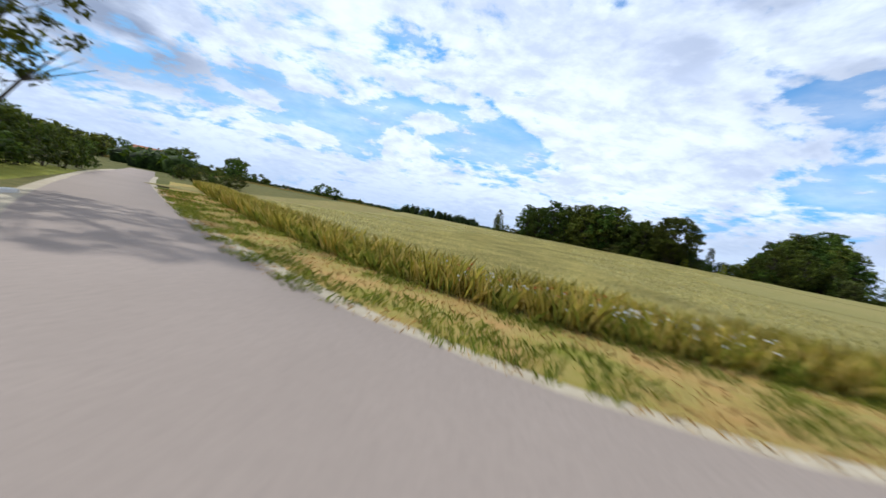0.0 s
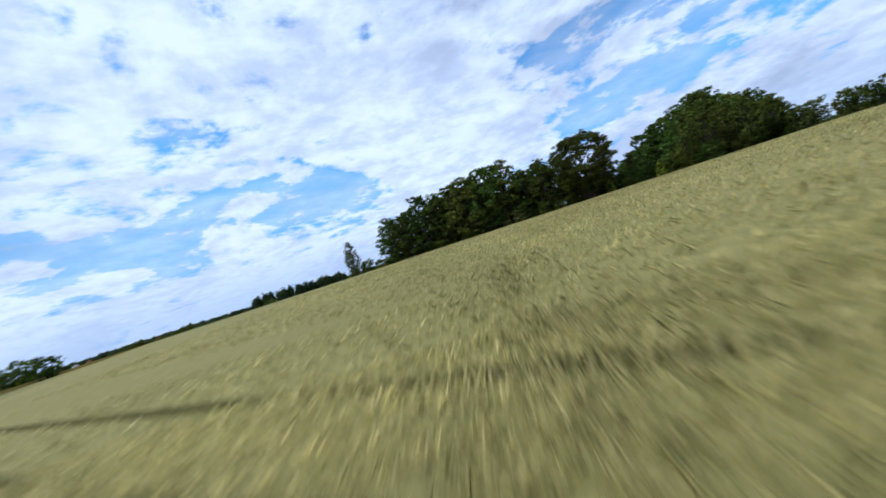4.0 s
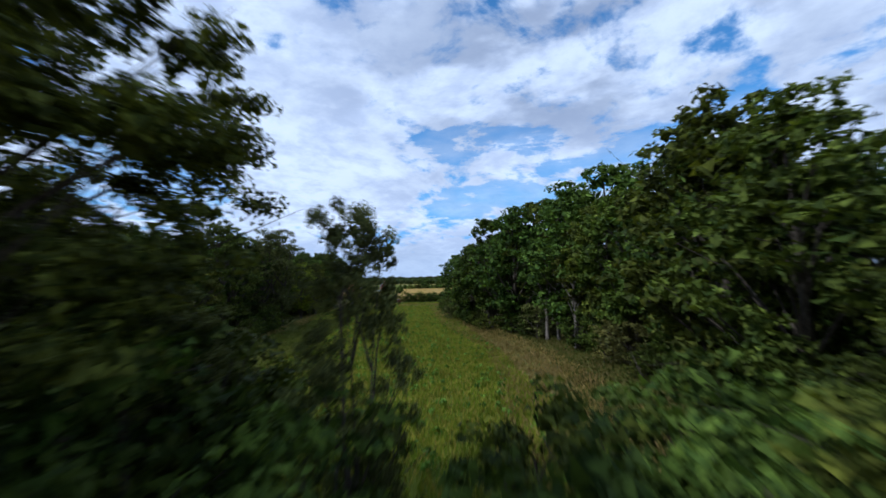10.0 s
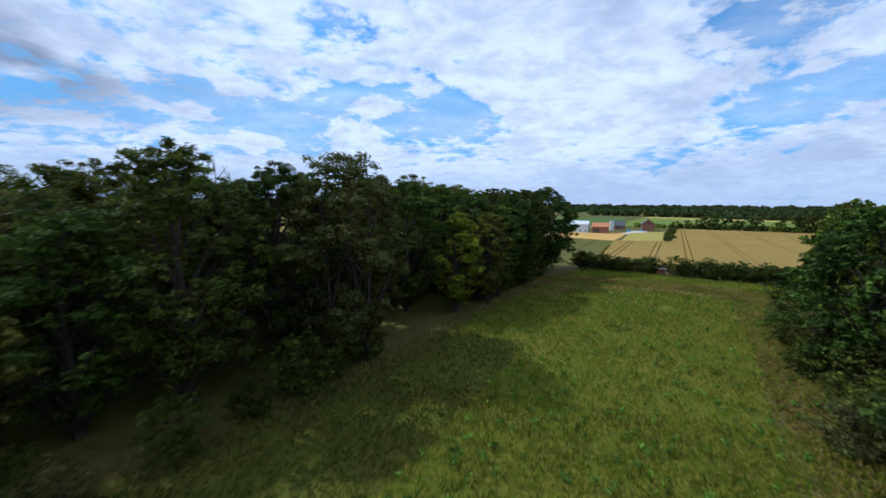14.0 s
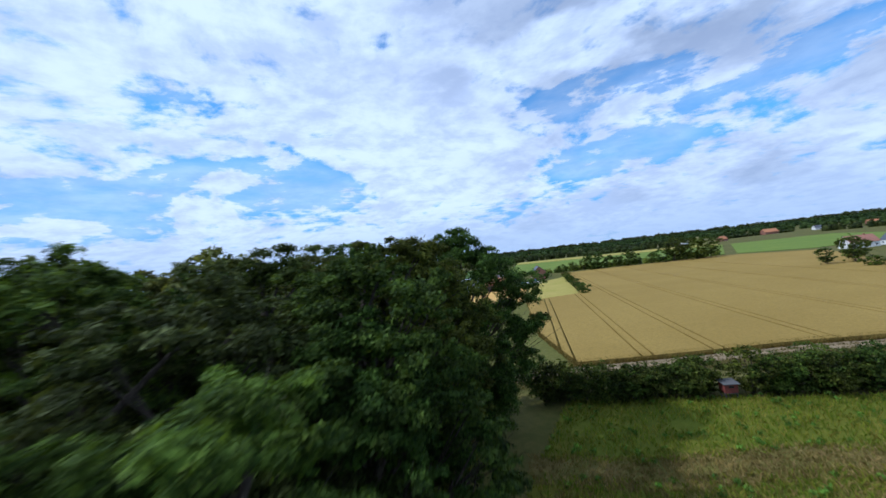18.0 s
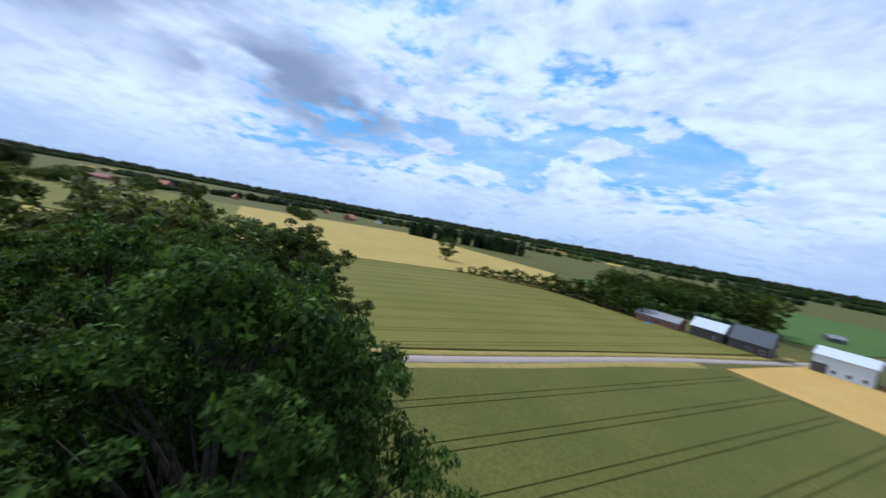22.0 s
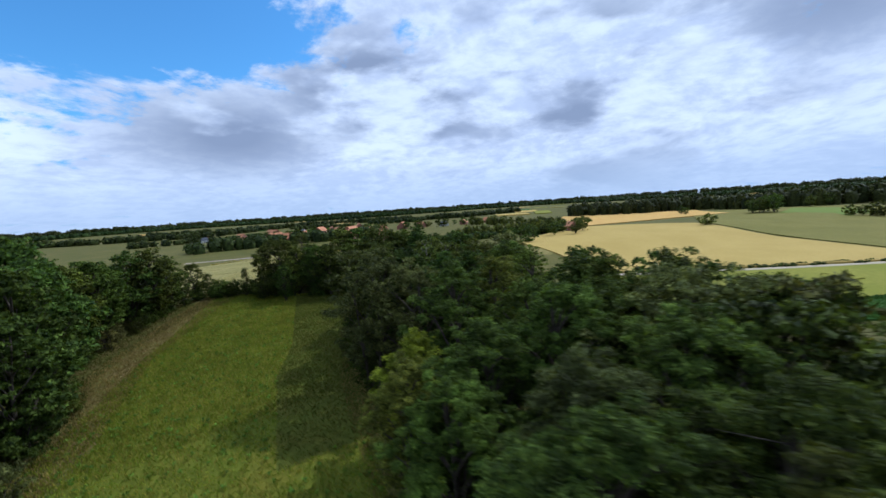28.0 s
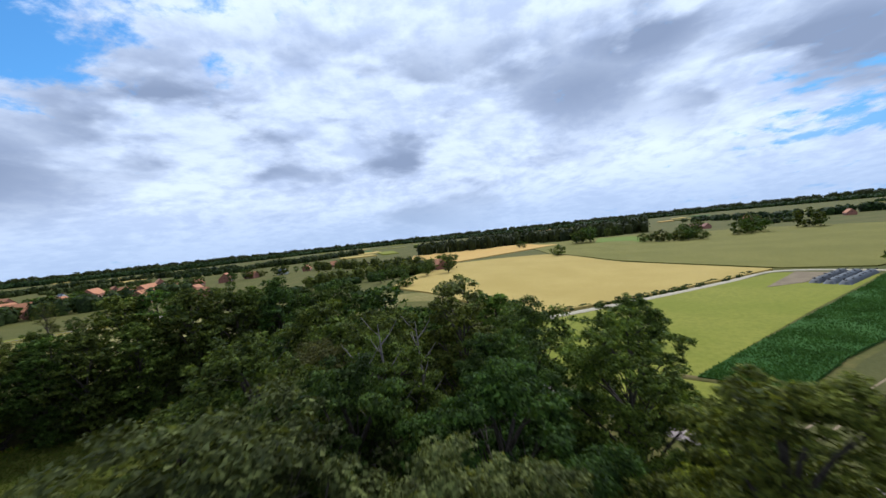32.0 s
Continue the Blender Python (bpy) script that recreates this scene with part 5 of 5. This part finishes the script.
for side in (-1, 1):
    for k in range(9):
        bm = bmesh.new()
        x = -1.2 + 0.268 * k
        box(bm, x, x + 0.255, side * 1.0 - 0.02 + 0.006 * (k % 2), side * 1.0 + 0.02 + 0.006 * (k % 2), 1.3, 3.15)
        part("board", bm, MAT["red_board"], hide)
    for k in range(7):
        bm = bmesh.new()
        y = -0.98 + 0.282 * k
        box(bm, side * 1.18 - 0.02, side * 1.18 + 0.02, y, y + 0.27, 1.3, 3.1)
        part("board", bm, MAT["red_board"], hide)
bm = bmesh.new()
vs = box(bm, -1.5, 1.5, -1.35, 1.35, 3.15, 3.27)
for v in vs:
    v.co.z += 0.16 * v.co.y / 1.35
part("roof", bm, MAT["felt"], hide)
bm = bmesh.new()
box(bm, -0.5, 0.5, -1.045, -1.03, 2.3, 2.65)
part("opening", bm, MAT["glass"], hide)

# silage clamps
field("bare_patch", [[(0, 329), (-3, 344), (-19, 365), (-26, 358)]], 0.14, MAT["soil"], "bare reddish earth beside the clamps", 5.0)
for i, (x, y, ln, mat, lab) in enumerate(((-8.9, 356.6, 30, "black_film", "long low silage clamp under black film"), (-5.8, 358.8, 31, "blue_film", "silage clamp under grey-blue film weighed down with tyres"), (-2.8, 361.0, 31, "blue_film", "silage clamp under grey film weighed down with tyres"))):
    bm = bmesh.new()
    bmesh.ops.create_grid(bm, x_segments=30, y_segments=10, size=0.5)
    for v in bm.verts:
        e = max(abs(v.co.x), abs(v.co.y)) * 2
        lift = 1.5 * (1 - max(0, 2 * abs(v.co.y)) ** 3) * min(1.0, (0.5 - abs(v.co.x)) * 14)
        v.co = Vector((v.co.x * ln, v.co.y * 3.5, lift + 0.08 * noise.noise(Vector((v.co.x * 9, v.co.y * 4, i)))))
    clamp = new("silage_clamp")
    clamp.matrix_basis = Matrix.Translation((x, y, gz(x, y) + 0.05)) @ Matrix.Rotation(radians(125), 4, "Z")
    tagged(clamp, lab, "silage clamp", "silage clamps")
    part("sheet", bm, MAT[mat], clamp, smooth=True)
    for k in range(14):
        bm = bmesh.new()
        for ring in range(12):
            a0, a1 = ring * math.pi / 6, (ring + 1) * math.pi / 6
            prof = [(0.46, 0.0), (0.55, 0.1), (0.46, 0.2), (0.32, 0.2), (0.32, 0.0)]
            q0 = [bm.verts.new((r * math.cos(a0), r * math.sin(a0), z)) for r, z in prof]
            q1 = [bm.verts.new((r * math.cos(a1), r * math.sin(a1), z)) for r, z in prof]
            for j in range(5):
                bm.faces.new((q0[j], q1[j], q1[(j + 1) % 5], q0[(j + 1) % 5]))
        bmesh.ops.remove_doubles(bm, verts=bm.verts[:], dist=0.001)
        tyre = part("tyre", bm, MAT["rubber"], clamp)
        tyre.location = ((k + 0.5) / 14 * ln - ln / 2, 0.9 * math.sin(k * 2.3), 1.35)

# ------------------------------------------------------------------ standing crops and grass, blade by blade


def blades_material(name, cols, through_share=0.2):
    def build(n):
        geo = n.add("ShaderNodeNewGeometry")
        ramp = n.add("ShaderNodeValToRGB", Fac=geo.outputs["Random Per Island"])
        for i, c in enumerate(cols):
            pos = i / max(1, len(cols) - 1)
            el = ramp.color_ramp.elements[i] if i < 2 else ramp.color_ramp.elements.new(pos)
            el.position, el.color = pos, rgb(*c)
        patch = n.ramp(n.noise(geo.outputs["Position"], 0.22, 4.0), 0.3, 0.7, 0.8, 1.2)
        col = n.mix(1.0, ramp.outputs[0], n.add("ShaderNodeCombineXYZ", X=patch, Y=patch, Z=patch).outputs[0], "MULTIPLY")
        face = n.add("ShaderNodeBsdfPrincipled")
        n.put(face.inputs["Base Color"], col)
        face.inputs["Roughness"].default_value = 0.7
        face.inputs["Specular IOR Level"].default_value = 0.08
        glow = n.add("ShaderNodeBsdfTranslucent", Color=col)
        mix = n.add("ShaderNodeMixShader", Fac=through_share)
        n.tree.links.new(face.outputs[0], mix.inputs[1])
        n.tree.links.new(glow.outputs[0], mix.inputs[2])
        return mix.outputs[0]

    return material(name, build)


def blades(name, xy, low, high, width, lean, mat, label, category, seed, ear=0.0):
    """Thin bent leaves or ears standing at the given places, in one mesh."""
    r = np.random.default_rng(seed)
    n = len(xy)
    z0 = ground_z(xy[:, 0], xy[:, 1])
    h = low + (high - low) * r.random(n)
    a = r.random(n) * 2 * math.pi
    side = np.stack([np.cos(a), np.sin(a), np.zeros(n)], -1) * (width * (0.6 + 0.8 * r.random(n)))[:, None]
    tip = np.stack([r.normal(size=n) * lean, r.normal(size=n) * lean, np.zeros(n)], -1)
    base = np.stack([xy[:, 0], xy[:, 1], z0 + h * ear], -1)
    mid = base + tip * 0.35 + np.stack([np.zeros(n), np.zeros(n), h * (1 - ear) * 0.6], -1)
    top = base + tip + np.stack([np.zeros(n), np.zeros(n), h * (1 - ear)], -1)
    v = np.stack([base, mid - side, top, mid + side], 1).reshape(-1, 3)
    f = np.arange(n * 4).reshape(n, 4)
    f = np.concatenate([f[:, [0, 1, 2]], f[:, [0, 2, 3]]])
    return tagged(new(name, quick_mesh(name, v, f, mat)), label, category, kind="stuff")


def along_line(pts, count, spread, r, power=1.0):
    """Random places along a line, thinning out to the sides."""
    pts = np.array(pts, float)
    seg = np.linalg.norm(np.diff(pts, axis=0), axis=1)
    at = r.random(count) * seg.sum()
    cum = np.concatenate([[0], np.cumsum(seg)])
    i = np.clip(np.searchsorted(cum, at) - 1, 0, len(seg) - 1)
    f = ((at - cum[i]) / seg[i])[:, None]
    p = pts[i] * (1 - f) + pts[i + 1] * f
    d = (pts[i + 1] - pts[i]) / seg[i][:, None]
    off = r.choice([-1, 1], count) * r.random(count) ** power * spread
    return p + np.stack([-d[:, 1], d[:, 0]], -1) * off[:, None]


def in_poly(poly, xy):
    hit = np.zeros(len(xy), bool)
    for i in range(len(poly)):
        (x1, y1), (x2, y2) = poly[i], poly[i - 1]
        if y1 == y2:
            continue
        cond = ((y1 > xy[:, 1]) != (y2 > xy[:, 1])) & (xy[:, 0] < (x2 - x1) * (xy[:, 1] - y1) / (y2 - y1) + x1)
        hit ^= cond
    return hit


rs = np.random.default_rng(12)
CROP = [(-12.5, 150), (-13, 76), (-20.5, 42), (-12.6, 30), (-4, 16.8), (3, 12.0), (8, 10.8), (14, 10.2), (45, 9), (119, 106.5), (96.5, 128), (87, 138.5), (68, 160), (36, 193), (-14, 195)]
places = along_line([(3, 11), (6, 32), (9, 52), (17, 68), (32, 84), (53, 98), (76, 115), (90, 128)], 210000, 26, rs, 1.5)
places = places[in_poly(CROP, places)]
for o in wheat_lines[1]:
    places = places[np.abs(np.abs(places @ np.array(ALONG) - o) - 0.95) > 0.22]
wheat_mat = blades_material("wheat_ears", [(0.31, 0.30, 0.105), (0.52, 0.46, 0.17), (0.66, 0.56, 0.225), (0.78, 0.67, 0.31)], 0.5)
near = along_line([(3, 11), (6, 32), (9, 52), (15, 64)], 130000, 8, rs, 1.1)
near = near[in_poly(CROP, near)]
blades("wheat_ears", near, 0.70, 0.80, 0.011, 0.07, wheat_mat, "pale nodding wheat ears on thin stalks", "wheat", 7, 0.66)
half = len(places) * 2 // 3
blades("wheat_ears", places[:half], 0.68, 0.80, 0.016, 0.13, wheat_mat, "pale nodding wheat ears on thin stalks", "wheat", 1, 0.62)
blades("wheat_leaves", places[half:], 0.64, 0.75, 0.014, 0.17, wheat_mat, "grey-green wheat leaves among the ears", "wheat", 2, 0.4)

grass_mat = blades_material("verge_grass", [(0.32, 0.31, 0.045), (0.52, 0.44, 0.075), (0.68, 0.53, 0.12), (0.74, 0.58, 0.18)], 0.48)
EDGE = [(45, 7.4), (14, 8.8), (8, 9.5), (3, 10.8), (-1.4, 13.8), (-7.4, 20.0), (-21.5, 38.0), (-36, 58)]
tall = along_line(EDGE, 46000, 1.5, rs, 0.9)
clump = np.array([noise.noise(Vector((x * 0.9, y * 0.9, 3.0))) for x, y in tall])
blades("verge_grass", tall[clump > 0.05], 0.6, 1.2, 0.012, 0.26, grass_mat, "tall dry yellow grass along the wheat", "grass", 3)
green_mat = blades_material("green_verge_grass", [(0.17, 0.22, 0.03), (0.30, 0.33, 0.045), (0.50, 0.44, 0.08), (0.66, 0.52, 0.14)], 0.48)
blades("verge_grass", tall[clump <= 0.05], 0.35, 0.85, 0.013, 0.24, green_mat, "yellow-green grass between the dry tufts", "grass", 33)
low_line = [(30, 5.0), (12, 5.6), (6.5, 6.2), (3, 7.0), (-1.2, 9.2), (-5.2, 12.8), (-9.8, 18.2), (-23.7, 35)]
low = along_line(low_line, 36000, 2.1, rs, 0.9)
patch = np.array([noise.noise(Vector((x * 0.55, y * 0.55, 8.0))) for x, y in low])
blades("verge_grass", low[patch > 0.0], 0.08, 0.30, 0.010, 0.12, blades_material("short_grass", [(0.12, 0.175, 0.022), (0.22, 0.25, 0.035), (0.36, 0.32, 0.06)], 0.45), "short green grass in patches beside the lane", "grass", 4)
blades("verge_grass", low[patch <= 0.0][::2], 0.06, 0.22, 0.010, 0.12, blades_material("mown_straw", [(0.38, 0.24, 0.08), (0.55, 0.36, 0.13), (0.66, 0.46, 0.19)], 0.4), "dry orange-tan mown grass beside the lane", "grass", 34)
spot_mat = {"poppies": plain("red_poppy_petals", (0.62, 0.06, 0.02), 0.7, 0.2), "white_flowers": plain("white_flower_heads", (0.75, 0.75, 0.68), 0.8, 0.1)}
for nm, count, line, lab in (("poppies", 60, [(7, 9.8), (3.5, 10.8), (0, 13)], "red poppies at the edge of the wheat"), ("white_flowers", 130, [(9, 8.9), (4, 9.8), (0, 12)], "small white umbels in the verge")):
    p = along_line(line, count, 0.8, rs)
    c = np.stack([p[:, 0], p[:, 1], ground_z(p[:, 0], p[:, 1]) + 0.55 + 0.35 * rs.random(count)], -1)
    v, f = leaf_cloud(c.tolist(), [(0.05, 0.05, 0.03)] * count, count * 8, 0.03, rs)
    tagged(new(nm, quick_mesh(nm, v, f, spot_mat[nm])), lab, "flowers", kind="stuff")

TRACK = [(190, 297.5), (200.5, 293.6), (211.5, 287.6), (221.5, 282.3), (235, 275.4), (262, 257.5)]
side = np.array([0.49, 0.87])
crop_edge = np.concatenate([along_line([tuple(np.array(p) + side * 2.6) for p in TRACK[1:]], 9000, 1.3, rs, 0.8), along_line([(203, 295), (214, 318), (232, 345)], 3000, 0.8, rs)])
blades("barley_ears", crop_edge, 0.35, 0.95, 0.05, 0.25, blades_material("barley_straw", [(0.13, 0.11, 0.025), (0.24, 0.17, 0.042), (0.34, 0.24, 0.065)], 0.35), "ragged golden barley leaning over the track", "barley", 36, 0.1)
trodden = np.concatenate([along_line([tuple(np.array(p) - side * 3.4) for p in TRACK], 9000, 2.2, rs), along_line(TRACK, 2200, 0.35, rs)])
blades("track_grass", trodden, 0.15, 0.5, 0.045, 0.2, blades_material("trodden_grass", [(0.085, 0.085, 0.02), (0.15, 0.125, 0.035), (0.24, 0.18, 0.07)], 0.35), "dull trodden grass along the earth track", "grass", 37)
MAIZE = [(71.5, 268), (79, 279.5), (67, 296), (46, 332), (19, 365), (1, 381), (-6, 372), (9, 353), (36, 316)]
z_xy = np.stack([rs.uniform(-7, 80, 160000), rs.uniform(267, 382, 160000)], -1)
z_xy = z_xy[in_poly(MAIZE, z_xy)][:40000]
blades("maize_plants", z_xy, 0.55, 0.95, 0.13, 0.34, blades_material("maize_blades", [(0.035, 0.085, 0.014), (0.06, 0.125, 0.02), (0.085, 0.15, 0.03)], 0.3), "arching dark green maize leaves in dense rows", "maize", 9)

MEADOW = [(64, 186), (76, 164), (92, 150), (99, 133), (108, 129), (140, 161), (163, 191), (238, 247), (191, 285), (172, 270), (130, 217), (100, 188)]
m_xy = np.stack([rs.uniform(60, 238, 400000), rs.uniform(128, 284, 400000)], -1)
m_xy = m_xy[in_poly(MEADOW, m_xy)]
lump = np.array([noise.noise(Vector((x * 0.16, y * 0.16, 1.0))) for x, y in m_xy[:90000]])
m_xy = m_xy[:90000][lump > -0.6]
BANDS = [[(167, 268), (171, 262), (176, 257.5), (184, 258.5), (191, 256.5), (199, 250.5), (208, 244)], [(163, 252), (172, 258.5)], [(177, 275), (185, 268), (197, 262), (209, 252)]]
thick = along_line([(98, 132), (112, 143), (124, 157), (131, 172), (138, 190), (146, 212)], 60000, 34, rs, 1.0)
m_xy = np.concatenate([m_xy, thick[in_poly(MEADOW, thick)]])
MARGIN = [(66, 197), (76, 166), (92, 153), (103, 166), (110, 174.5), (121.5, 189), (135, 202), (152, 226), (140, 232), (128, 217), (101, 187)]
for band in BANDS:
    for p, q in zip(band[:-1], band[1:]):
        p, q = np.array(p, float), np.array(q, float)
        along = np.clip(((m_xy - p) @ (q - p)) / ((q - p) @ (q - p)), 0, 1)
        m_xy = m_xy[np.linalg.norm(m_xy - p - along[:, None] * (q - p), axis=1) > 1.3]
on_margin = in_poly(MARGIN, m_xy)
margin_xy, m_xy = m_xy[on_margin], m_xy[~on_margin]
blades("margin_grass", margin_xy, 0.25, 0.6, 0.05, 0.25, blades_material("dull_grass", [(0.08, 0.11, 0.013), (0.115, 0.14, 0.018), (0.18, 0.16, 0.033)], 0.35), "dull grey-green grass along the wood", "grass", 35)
meadow_mat = blades_material("meadow_grass", [(0.125, 0.18, 0.014), (0.19, 0.245, 0.019), (0.25, 0.255, 0.026), (0.34, 0.275, 0.052)], 0.48)
blades("meadow_grass", m_xy, 0.3, 0.75, 0.06, 0.22, meadow_mat, "rank meadow grass in green and brown tufts", "grass", 5)
for k, band in enumerate(BANDS):
    ribbon("dry_strip", band, 4.6, 0.15, MAT["worn"], "worn strip of pale dry grass in the meadow", "grass")
    blades("dry_strip_grass", along_line(band, 7000, 2.6, rs), 0.2, 0.5, 0.05, 0.2, blades_material("bleached_grass", [(0.17, 0.165, 0.03), (0.30, 0.225, 0.07), (0.40, 0.29, 0.11)], 0.35), "pale bleached grass in a worn strip", "grass", 30 + k)
w_xy = m_xy[::30][:1500]
w_c = np.stack([w_xy[:, 0], w_xy[:, 1], ground_z(w_xy[:, 0], w_xy[:, 1]) + 0.45], -1)
v, f = leaf_cloud(w_c.tolist(), [(0.32, 0.32, 0.3)] * len(w_c), len(w_c) * 16, 0.15, rs, 0.3)
tagged(new("weed_clumps", quick_mesh("weed_clumps", v, f, leaf_material("dock_leaves", (0.07, 0.13, 0.018), (0.15, 0.22, 0.03), 0.35))), "broad-leaved green weeds standing in the meadow", "weeds", kind="stuff")
rim = np.concatenate([along_line([(104, 128), (114, 135), (129, 147), (145, 162), (161, 188), (170, 200), (208, 246)], 20000, 5.0, rs), along_line([(166, 268), (185, 266), (207, 252), (222, 243)], 6000, 4.0, rs), along_line([(66, 188), (100, 188), (130, 217), (152, 245), (170, 268)], 5000, 2.0, rs)])
# Grass along the belt; its blades carry the trees' shade as darker colour.
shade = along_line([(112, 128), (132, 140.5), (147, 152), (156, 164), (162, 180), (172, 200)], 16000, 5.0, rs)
blades("shady_grass", shade, 0.2, 0.6, 0.05, 0.22, blades_material("shade_tinted_blades", [(0.055, 0.075, 0.012), (0.085, 0.10, 0.018), (0.16, 0.12, 0.035)], 0.35), "green grass along the belt, its shade put into the colour", "grass", 38)
blades("dry_margin_grass", rim, 0.25, 0.8, 0.05, 0.25, blades_material("margin_grass", [(0.16, 0.15, 0.03), (0.28, 0.21, 0.06), (0.36, 0.25, 0.10)], 0.35), "brown seeding grass along the margin", "grass", 6)


def clear_patterns():
    """The patterns themselves are taken out; their copies keep the meshes."""
    for pats in list(PATTERNS.values()) + [[p] for p in FAR.values()]:
        for p in pats:
            for o in list(p.children_recursive) + [p]:
                bpy.data.objects.remove(o)


clear_patterns()
